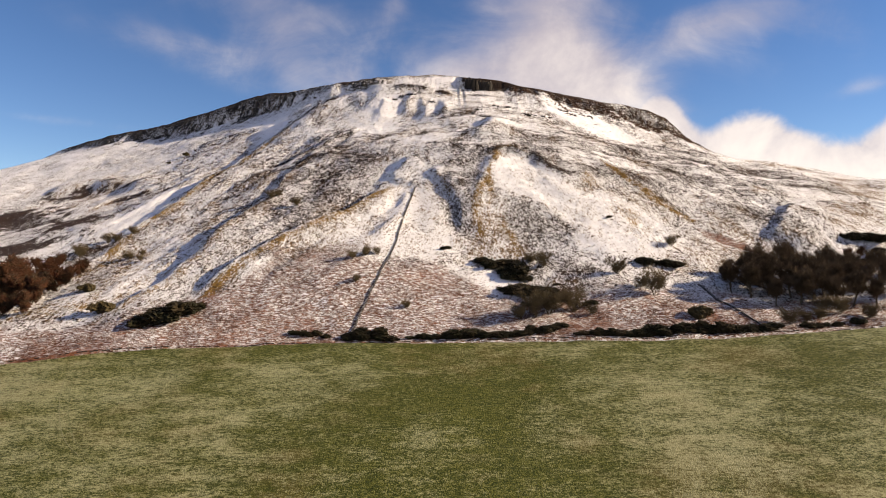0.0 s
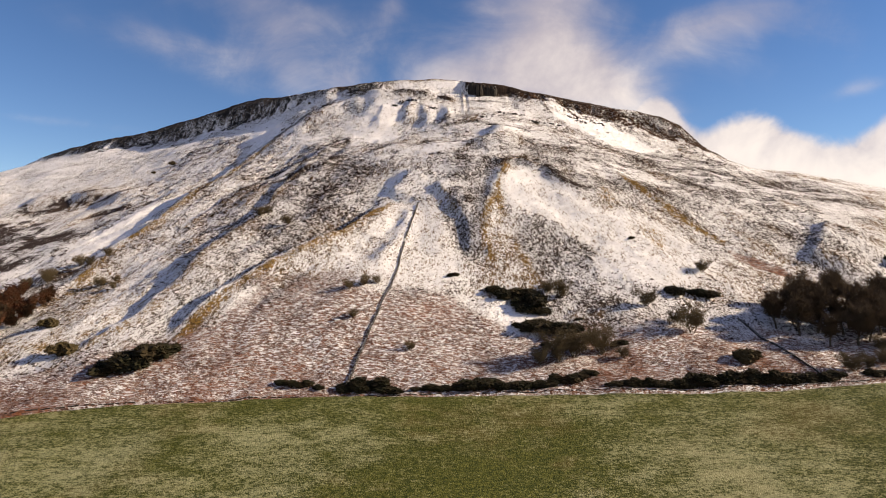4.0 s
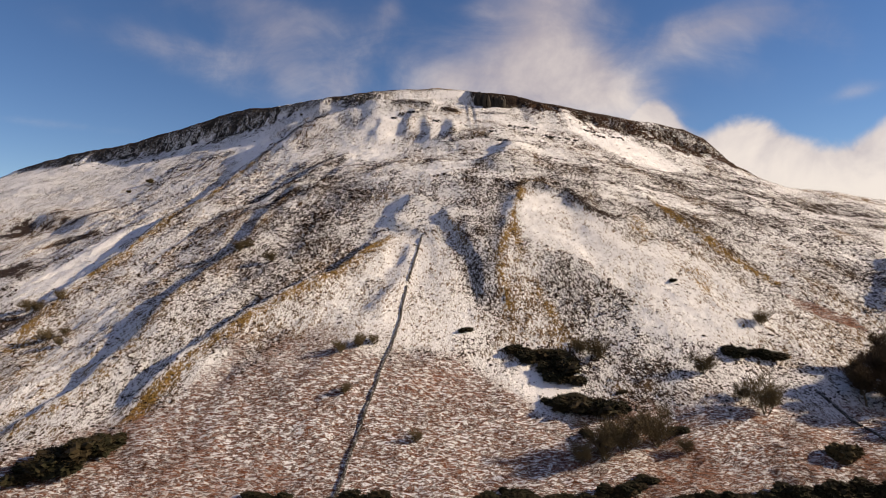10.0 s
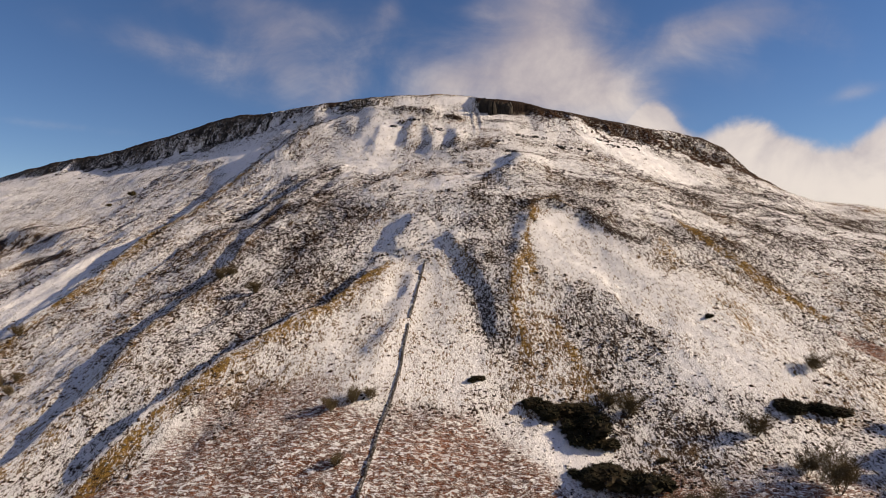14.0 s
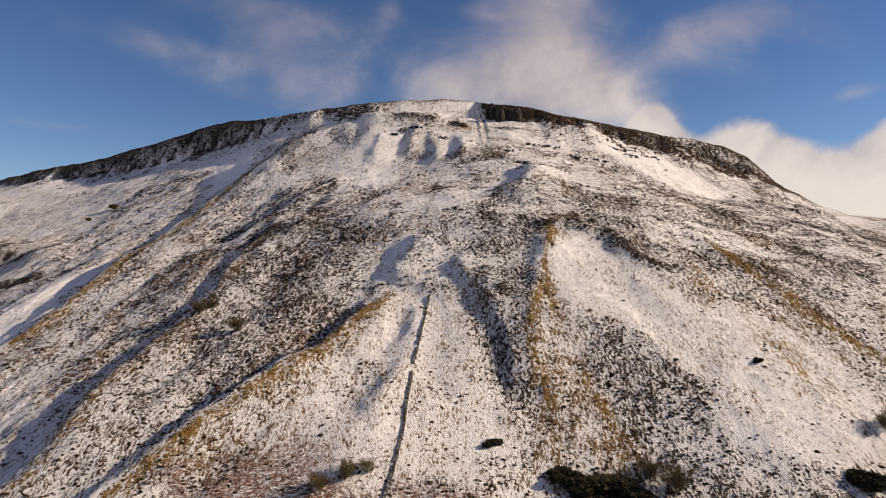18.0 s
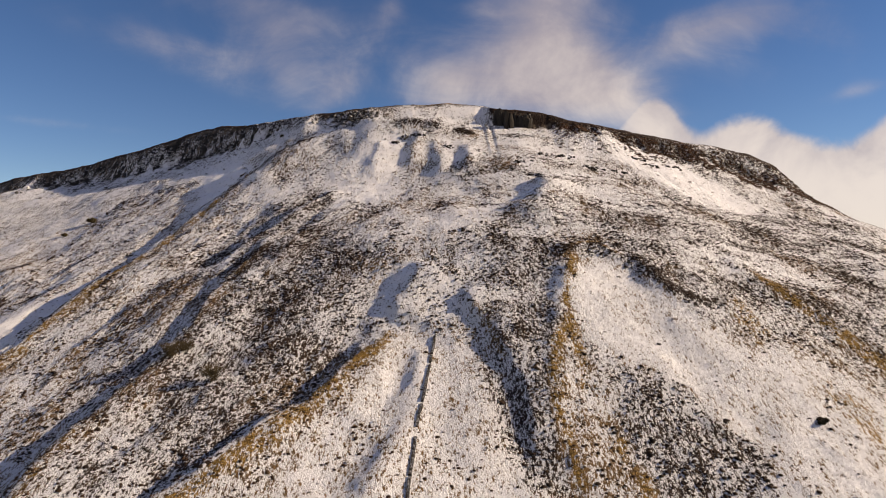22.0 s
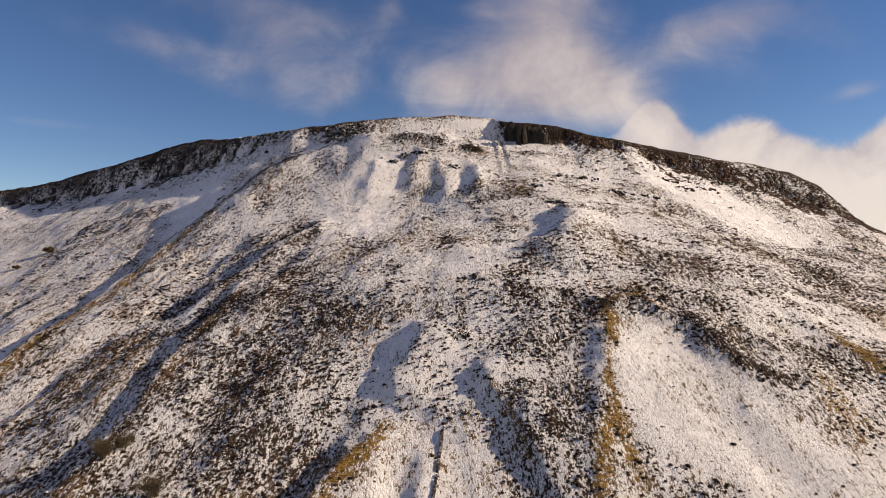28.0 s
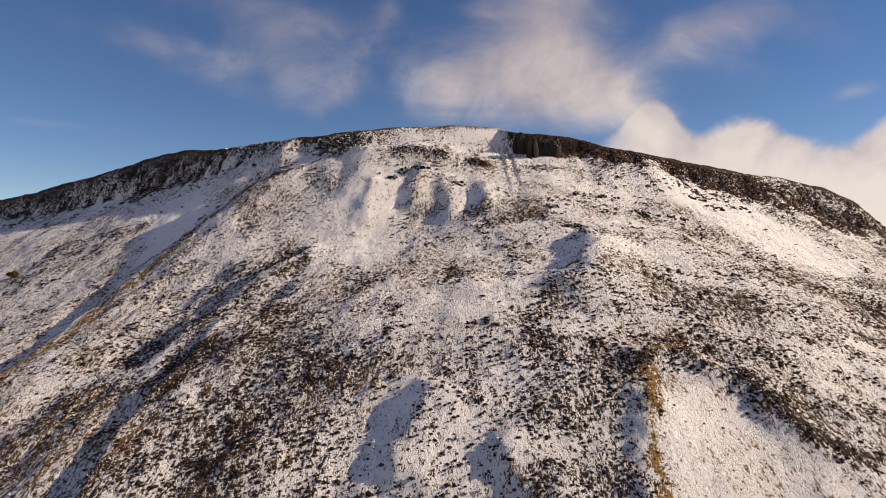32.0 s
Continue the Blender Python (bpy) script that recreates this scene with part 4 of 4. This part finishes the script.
for x, y, s in [(-107.2, 183.4, 0.75), (68.1, 160.0, 0.95), (-152, 361, 0.62), (-159, 354, 0.4), (-81, 385, 0.35)]:
    copy_thing(round_shrub, placed(x, y, rng.uniform(0, 6.3), s, 0.2, 1.05))

# ---- the bare wood on the east side and the russet trees on the west ----
WOOD = "bare brown winter tree with fine dense twigs"
wood = [bare_tree("winter_tree", 31, rest(88.5, 175), 0, 1.0, 11.5, 4.8, 1, 5800, WOOD, "tree", "bare wood"),
        bare_tree("winter_tree", 32, rest(100, 170), 1, 1.0, 12.0, 5.0, 1, 5800, WOOD, "tree", "bare wood"),
        bare_tree("winter_tree", 33, rest(110, 176), 2, 1.0, 11.0, 4.8, 1, 5800, WOOD, "tree", "bare wood")]
for k, (x, y, s) in enumerate([(84.5, 178.5, 0.75), (92.5, 169, 0.8), (95, 178, 1.0), (92, 185, 0.9), (99, 186, 1.05), (105, 181, 1.0), (106, 190, 1.1), (112, 186, 1.0), (104.5, 172.5, 0.85),
                                (114.5, 170, 0.9), (118, 180, 0.95), (119, 192, 1.0), (125, 182, 0.9), (127, 191, 0.9), (133, 184, 0.85), (139, 194, 0.9), (121, 170, 0.8), (130, 174, 0.8),
                                (138, 178, 0.8)] + [(120, 186, 0.85), (97, 193, 0.85), (111, 195, 0.9), (86.5, 183, 0.8), (91, 180, 0.9), (101, 177, 0.95), (115, 178, 0.95), (122, 187, 0.95), (108, 168, 0.8)]):
    copy_thing(wood[k % 3], placed(x, y, rng.uniform(0, 6.3), 1.05 * s * rng.uniform(0.95, 1.08), 0.15))
RUST = "young tree still holding dead russet leaves"
rust = [bare_tree("russet_tree", 41, rest(-130, 190), 0, 1.0, 9.5, 4.0, 2, 900, RUST, "tree", "russet trees", (MAT_RUSSET, 5200)),
        bare_tree("russet_tree", 42, rest(-122.5, 181), 1, 1.0, 9.0, 3.8, 2, 900, RUST, "tree", "russet trees", (MAT_RUSSET, 5200))]
for k, (x, y, s) in enumerate([(-135, 196, 1.05), (-128.5, 199, 0.95), (-124, 194, 0.8), (-139, 189, 1.1), (-117, 170.5, 0.7), (-128, 176, 0.9), (-134.5, 182, 1.0), (-142, 182, 1.0),
                                (-121.5, 203.5, 0.6), (-147, 195, 1.0), (-124, 169, 0.75), (-131, 166, 0.8), (-126, 186, 0.85), (-121, 190, 0.7), (-137, 176, 0.9), (-143, 172, 0.9), (-150, 186, 1.0), (139, 207, 0.6), (134, 203, 0.5), (146, 196, 0.6)]):
    copy_thing(rust[k % 2], placed(x, y, rng.uniform(0, 6.3), s, 0.15))


# ---- drystone walls ----
def box(verts, faces, c, ax, half, rng, j, slope=0.0):
    """A rough block: centre, heading, half sizes, jitter."""
    q = len(verts)
    ca, sa = math.cos(ax), math.sin(ax)
    for dz in (-1, 1):
        for dx, dy in ((-1, -1), (1, -1), (1, 1), (-1, 1)):
            x, y, z = (dx * half[0] + rng.uniform(-j, j), dy * half[1] + rng.uniform(-j, j), dz * half[2] + rng.uniform(-j, j))
            verts.append((c[0] + x * ca - y * sa, c[1] + x * sa + y * ca, c[2] + z + x * slope))
    faces.extend([(q, q + 3, q + 2, q + 1), (q + 4, q + 5, q + 6, q + 7), (q, q + 1, q + 5, q + 4), (q + 1, q + 2, q + 6, q + 5),
                  (q + 2, q + 3, q + 7, q + 6), (q + 3, q, q + 4, q + 7)])


def cope_mesh(seed):
    v, f = [], []
    box(v, f, (0, 0, 0), 0.0, (0.30, 0.21, 0.13), random.Random(seed), 0.05)
    return mesh("coping_stone", v, f, MAT_WALL)


COPES = [cope_mesh(300 + k) for k in range(8)]


def drystone_wall(line, high, label, seed, gaps=0.0, half=0.26, cope=True):
    rng = random.Random(seed)
    p = np.array(line, float)
    x0, y0 = p[0]
    root = thing("drystone_wall", (x0, y0, float(ground_z(x0, y0))), label, "wall")
    base = Vector(root.location)
    seg = np.linalg.norm(np.diff(p, axis=0), axis=1)
    s = np.r_[0, np.cumsum(seg)]
    cv, cf = [], []
    courses = max(1, round(high / 0.27))
    d = 0.0
    while d < s[-1]:
        w = rng.uniform(0.35, 0.6)
        wave = 0.08 * math.sin(d * 0.21) + 0.06 * math.sin(d * 0.53 + 1)
        x, y = np.interp(d, s, p[:, 0]), np.interp(d, s, p[:, 1])
        x2, y2 = np.interp(d + 0.3, s, p[:, 0]), np.interp(d + 0.3, s, p[:, 1])
        ax = math.atan2(y2 - y, x2 - x) if (x2, y2) != (x, y) else 0.0
        x, y = x - math.sin(ax) * wave, y + math.cos(ax) * wave
        z = float(ground_z(x, y)) - base.z
        ca, sa = math.cos(ax), math.sin(ax)
        slope = float(ground_z(x + 1.2 * ca, y + 1.2 * sa) - ground_z(x - 1.2 * ca, y - 1.2 * sa)) / 2.4
        fall = rng.random() < gaps or vnoise(np.array(d / 7.0), np.array(seed * 1.7), 3) < 0.16
        top = courses - (rng.randint(0, courses - 1) if fall else 0)
        if fall and courses == 1:
            d += w
            continue
        for k in range(top):
            box(cv, cf, (x - base.x + rng.uniform(-0.03, 0.03), y - base.y, z - 0.1 + 0.27 * (k + 0.5)), ax,
                (w * 0.58, half - 0.03 * k + rng.uniform(-0.04, 0.04), 0.135), rng, 0.05, slope)
        if cope and not fall:
            ob = part("coping_stone", COPES[rng.randrange(8)], root)
            ob.matrix_basis = Matrix.LocRotScale(Vector((x - base.x, y - base.y, z - 0.1 + 0.27 * top + 0.05)), Euler((rng.uniform(-0.1, 0.1), -math.atan(slope), ax + rng.uniform(-0.15, 0.15))),
                                                 Vector((w * 2.0, half * 3.8, rng.uniform(0.85, 1.2))))
        d += w
    tagged(part("stones", mesh("stones", cv, cf, MAT_WALL), root, "grey stones laid in courses"), kind="stuff")
    return root


drystone_wall([(-23.6, 150.2), (-21, 170), (-16.2, 198), (-14, 224), (-11.2, 245)], 0.4, "old dark drystone wall running straight up the snowy slope", 3, 0.02)
drystone_wall([(-99, 137.7), (-77, 142.7), (-48, 146.7), (-25, 148.8), (16, 148.8), (57, 148.2), (84, 149.2), (112, 153.0)], 0.27,
              "low tumbled stone dyke along the edge of the pasture", 4, 0.5, 0.10, False)
drystone_wall([(77.5, 184), (78.2, 173), (79.6, 165), (80.6, 156), (81, 151)], 0.3, "dark tumbled wall beside the bare wood", 5, 0.15, 0.3)


# ---- crags ----
def rock_mesh(seed, mat, sides=6, rings=5):
    """An upright weathered block, one unit across and two high."""
    r = random.Random(seed)
    v, f = [], []
    shape = [(2 * math.pi * k / sides + r.uniform(-0.25, 0.25), r.uniform(0.36, 0.6)) for k in range(sides)]
    for k in range(rings):
        z = 2.0 * k / (rings - 1)
        shrink = (1.0, 1.02, 0.98, 0.94, 0.80)[k] * r.uniform(0.93, 1.07)
        ox, oy = r.uniform(-0.05, 0.05), r.uniform(-0.05, 0.05) + 0.04 * k
        for a, d in shape:
            e = d * shrink * r.uniform(0.84, 1.14)
            v.append((ox + e * math.cos(a), oy + e * math.sin(a), z + r.uniform(-0.16, 0.16)))
    for k in range(rings - 1):
        for s in range(sides):
            a, b = k * sides + s, k * sides + (s + 1) % sides
            f += [(a, b, b + sides), (a, b + sides, a + sides)]
    f.append(tuple((rings - 1) * sides + s for s in range(sides)))
    return mesh("rock_block", v, f, mat)


ROCKS = [rock_mesh(60 + k, MAT_CRAG, 5 + k % 3) for k in range(12)]
BROWN = [rock_mesh(60 + k, MAT_BROWN, 5 + k % 3) for k in range(12)]


def crag(x0, x1, count, wide, tall, seed, label, lift=0.0, upper=1.0, rocks=None, stand=0.32):
    r = random.Random(seed)
    cx = (x0 + x1) / 2
    cy = float(rim_at(cx)[0]) - 4
    root = thing("crag", (cx, cy, float(ground_z(cx, cy))), label, "crag", "crags under the rim")
    made, tries = 0, 0
    while made < count and tries < 6000:
        tries += 1
        x = r.uniform(x0, x1)
        ry, rz, hc = (float(q) for q in rim_at(np.array(x)))
        if hc < 1.5 or r.random() > (0.25 + hc / 16):
            continue
        run = float(crag_run(np.array(x), np.array(hc)))
        u = r.random() ** 1.25 * upper
        w, h = r.uniform(*wide), r.uniform(*tall) * min(1.0, 0.35 + hc / 14)
        y = ry - run * (1.05 - u)
        if float(crag_mask(np.array([x]), np.array([y]))[0]) < 0.5:
            continue
        g = float(ground_z(x, y))
        top = min(g + h * stand, rz - r.uniform(0.8, 3.0) + lift)
        if top - g < 0.3:
            continue
        ob = part("rock_block", (rocks or ROCKS)[r.randrange(12)], root)
        ob.matrix_basis = Matrix.LocRotScale(Vector((x, y + 0.2, top - h)) - root.location, Euler((r.uniform(-0.35, -0.1), r.uniform(-0.12, 0.12), r.uniform(-0.6, 0.6))),
                                             Vector((w, w * r.uniform(0.8, 1.2), h / 2)))
        made += 1
    return root


crag(-250, -84, 300, (0.9, 3.0), (2.5, 7.5), 1, "long dark basalt crag with snow caught on its ledges", stand=0.34)
crag(-72, -34, 26, (1.2, 2.6), (2.0, 4.0), 2, "low broken rock band near the summit")


def buttress(x0, x1, label):
    """Tall slabs standing shoulder to shoulder under a turf cap."""
    r = random.Random(3)
    cx = (x0 + x1) / 2
    cy = float(rim_at(cx)[0]) - 4
    root = thing("buttress", (cx, cy, float(ground_z(cx, cy))), label, "crag", "crags under the rim")
    for row in range(3):
        x = x0 + row * 0.7
        while x < x1:
            ry, rz, hc = (float(q) for q in rim_at(np.array(x)))
            fade = min(1.0, 0.35 + (x1 - x) / 10)
            w = r.uniform(1.8, 4.2)
            y = ry - 3.6 + 1.5 * row + r.uniform(-1.1, 1.1) + 0.8 * math.sin(x * 0.9)
            top = rz - 2.4 + 0.7 * row - r.uniform(0, 2.0)
            h = (hc + 4.5) * fade + r.uniform(0, 1)
            ob = part("rock_block", ROCKS[r.randrange(12)], root)
            ob.matrix_basis = Matrix.LocRotScale(Vector((x, y, top - h)) - root.location, Euler((r.uniform(-0.2, -0.04), r.uniform(-0.14, 0.14), r.uniform(0, 6.3))),
                                                 Vector((w, w * r.uniform(0.75, 1.1), h / 2)))
            x += w * r.uniform(0.3, 0.46)
    return root


buttress(13.2, 29, "dark upright rock buttress at the summit rim")
crag(38, 152, 170, (0.7, 2.2), (1.0, 3.2), 4, "brown broken crag with heather between the rocks", rocks=BROWN)


def outcrop(x, y, seed, label):
    r = random.Random(seed)
    root = thing("rock_outcrop", rest(x, y, 0.0), label, "rock", "outcrops on the upper slope")
    for k in range(r.randint(7, 11)):
        ob = part("rock_block", ROCKS[r.randrange(12)], root)
        dx, dy = r.gauss(0, 1.7), r.gauss(0, 0.7)
        h = r.uniform(0.7, 1.5)
        z = float(ground_z(x + dx, y + dy)) - root.location.z
        ob.matrix_basis = Matrix.LocRotScale(Vector((dx, dy, z - h * 0.62)), Euler((r.uniform(-0.4, 0.4), r.uniform(-0.4, 0.4), r.uniform(0, 6.3))), Vector((r.uniform(0.8, 2.0), r.uniform(0.6, 1.4), h / 2)))
    return root


for k, (x, y) in enumerate([(31, 345), (38, 346), (20, 335), (24, 325), (-23, 360), (-18, 359), (-29, 358), (-7, 352), (48, 338), (57, 339), (70, 354), (75, 351), (84, 356), (-90, 361), (-91, 358), (46, 340)]):
    outcrop(x, y, 80 + k, "small dark rock outcrop poking through the snow")


# ---- heather, stones and bracken that nobody could count ----
def scatter(name, count, area, chance, size, template, faces, mat, label, seed, squash=0.7):
    """Many small lumps in one mesh, thinned by a chance map."""
    r = np.random.RandomState(seed)
    got = []
    n = 0
    while n < count:
        x, y = r.uniform(area[0], area[1], 60000), r.uniform(area[2], area[3], 60000)
        keep = r.rand(60000) < chance(x, y)
        got.append(np.stack([x[keep], y[keep]], 1))
        n += keep.sum()
    p = np.concatenate(got)[:count]
    s = size[0] + (size[1] - size[0]) * r.rand(count) ** 2.2
    a = r.rand(count) * 2 * np.pi
    t = np.asarray(template, float)
    v = t[None] * (1 + r.uniform(-0.28, 0.28, (count, len(t), 3)))
    ca, sa = np.cos(a)[:, None], np.sin(a)[:, None]
    st = r.uniform(0.7, 1.4, count)[:, None]
    x = (v[..., 0] * ca * st - v[..., 1] * sa) * s[:, None] + p[:, :1]
    y = (v[..., 0] * sa * st + v[..., 1] * ca) * s[:, None] + p[:, 1:]
    z = v[..., 2] * s[:, None] * squash + ground_z(p[:, 0], p[:, 1])[:, None] - 0.08
    co = np.stack([x, y, z], -1).reshape(-1, 3)
    fa = np.asarray(faces)
    idx = (fa[None] + (np.arange(count) * len(t))[:, None, None]).reshape(-1, 3)
    me = bpy.data.meshes.new(name)
    me.vertices.add(len(co))
    me.vertices.foreach_set("co", co.ravel())
    me.loops.add(idx.size)
    me.loops.foreach_set("vertex_index", idx.ravel())
    me.polygons.add(len(idx))
    me.polygons.foreach_set("loop_start", np.arange(0, idx.size, 3))
    me.polygons.foreach_set("loop_total", np.full(len(idx), 3))
    me.update()
    me.materials.append(mat)
    return tagged(new(name, me), label, name.replace("_", " "), kind="stuff")


def ring(n, r, z, turn=0.0):
    return [(r * math.cos(turn + 2 * math.pi * k / n), r * math.sin(turn + 2 * math.pi * k / n), z) for k in range(n)]


DOME = ring(5, 1.0, -0.1) + ring(5, 0.8, 0.6, 0.5) + [(0.1, 0, 1.0)]
DOME_F = [(k, (k + 1) % 5, 5 + k) for k in range(5)] + [((k + 1) % 5, 5 + (k + 1) % 5, 5 + k) for k in range(5)] + [(5 + k, 5 + (k + 1) % 5, 10) for k in range(5)]
CHIP = ring(4, 1.0, 0.0) + ring(4, 0.6, 0.75, 0.5)
CHIP_F = [(k, (k + 1) % 4, 4 + k) for k in range(4)] + [((k + 1) % 4, 4 + (k + 1) % 4, 4 + k) for k in range(4)] + [(4, 5, 6), (4, 6, 7)]
FROND = [(-0.12, 0, 0), (0.12, 0, 0), (0.9, 0.25, 0.75), (-0.1, 0.1, 0), (0.1, -0.1, 0), (-0.8, 0.5, 0.65), (0, -0.12, 0), (0.05, 0.12, 0), (0.1, -0.95, 0.6),
         (0.1, -0.05, 0), (-0.1, 0.05, 0), (-0.35, -0.55, 0.9)]
FROND_F = [(0, 1, 2), (3, 4, 5), (6, 7, 8), (9, 10, 11)]


def heather_chance(x, y):
    m = cover_maps(x, y)
    return np.clip(1.05 - 1.5 * m["snow"] + 0.35 * (m["heather"] - 0.3) + 0.35 * fbm(x, y, 5, 3, 2), 0.004, 1) * (1 - m["field"]) * (m["bracken"] < 0.6) * (1 - 0.8 * m["gold"]) * (m["rock"] < 0.5)


def stone_chance(x, y):
    m = cover_maps(x, y)
    return np.clip(0.15 + m["heather"], 0, 1) * (1 - m["field"]) * (m["bracken"] < 0.4)


def bracken_chance(x, y):
    m = cover_maps(x, y)
    return m["bracken"] * (1 - m["field"]) * np.clip(0.4 + fbm(x, y, 7, 2, 2), 0.05, 1)


scatter("heather_clumps", 60000, (-150, 135, 155, 378), heather_chance, (0.10, 0.42), DOME, DOME_F, MAT_HEATH, "dark brown heather clumps poking through thin snow", 5)
def tussock_chance(x, y):
    m = cover_maps(x, y)
    group = smoothstep(0.0, 0.55, fbm(x, y, 5.5, 3, 7) + 0.45 * (m["heather"] - 0.5) + blobs(x, y, [(12, 285, 20, 30, 0.35), (-45, 265, 25, 35, 0.25), (85, 300, 40, 25, 0.2)]))
    return (0.3 + 0.7 * smoothstep(220, 290, y)) * group * np.clip(1.25 - 1.35 * m["snow"], 0, 1) * (1 - m["field"]) * (m["bracken"] < 0.5) * (1 - m["gold"])


scatter("old_heather", 19000, (-150, 150, 195, 378), tussock_chance, (0.14, 0.60), DOME, DOME_F, MAT_TUSSOCK, "clusters of nearly black old heather on the snow", 15, 0.6)
scatter("scree_stones", 16000, (-120, 120, 165, 370), stone_chance, (0.10, 0.42), CHIP, CHIP_F, MAT_ROCK, "loose grey stones scattered on the slope", 6)
scatter("dead_bracken", 52000, (-135, 125, 138, 200), bracken_chance, (0.25, 0.62), FROND, FROND_F, MAT_BRACKEN, "collapsed rust-red bracken with snow between the fronds", 7)


# ---- wheel tracks across the pasture ----
def wheel_track(shift, label):
    line = [(-80.0, 129.0), (-74.8, 119.1), (-69.9, 111.1), (-63.6, 102.6), (-56.1, 95.6), (-46.1, 86.7)]
    p = np.array(line, float)
    q = np.linspace(0, len(p) - 1, 60)
    x, y = curve(range(len(p)), p[:, 0], q) + shift, curve(range(len(p)), p[:, 1], q)
    v, f = [], []
    for k in range(60):
        for side in (-0.07, 0.07):
            v.append((x[k] + side, y[k], float(ground_z(x[k] + side, y[k])) + 0.03))
    for k in range(59):
        f.append((2 * k, 2 * k + 1, 2 * k + 3, 2 * k + 2))
    return tagged(new("wheel_track", mesh("wheel_track", v, f, MAT_TRACK)), label, "track", kind="structure")


MAT_TRACK = leaf_material("flattened_grass", (0.17, 0.17, 0.09), (0.22, 0.22, 0.13), (0.11, 0.12, 0.05))
for shift in (0.0, 1.7):
    wheel_track(shift, "faint pale wheel track in the grass")


def crag_heather_chance(x, y):
    ry, rz, hc = rim_at(x)
    d = ry - crag_run(x, hc) - y
    patch = np.clip(0.35 + 1.1 * fbm(x, y, 9, 3, 1), 0, 1)
    inside = crag_mask(x, y)
    return smoothstep(2, 6, hc) * (1 - hollow(x)) * (0.2 + 0.8 * inside) * np.where(d > 0, np.exp(-(d / 13) ** 2) * patch, (0.3 + 0.7 * patch) * (y < ry - 4))


scatter("crag_heather", 6500, (38, 154, 340, 384), crag_heather_chance, (0.2, 0.8), DOME, DOME_F, MAT_RED_HEATH, "red-brown heather tufts scattered below the crag", 8, 0.5)
scatter("crag_rubble", 1500, (-250, -40, 370, 445), crag_heather_chance, (0.25, 1.0), CHIP, CHIP_F, MAT_CRAG, "dark rubble fallen from the crag onto the snow", 9, 0.9)
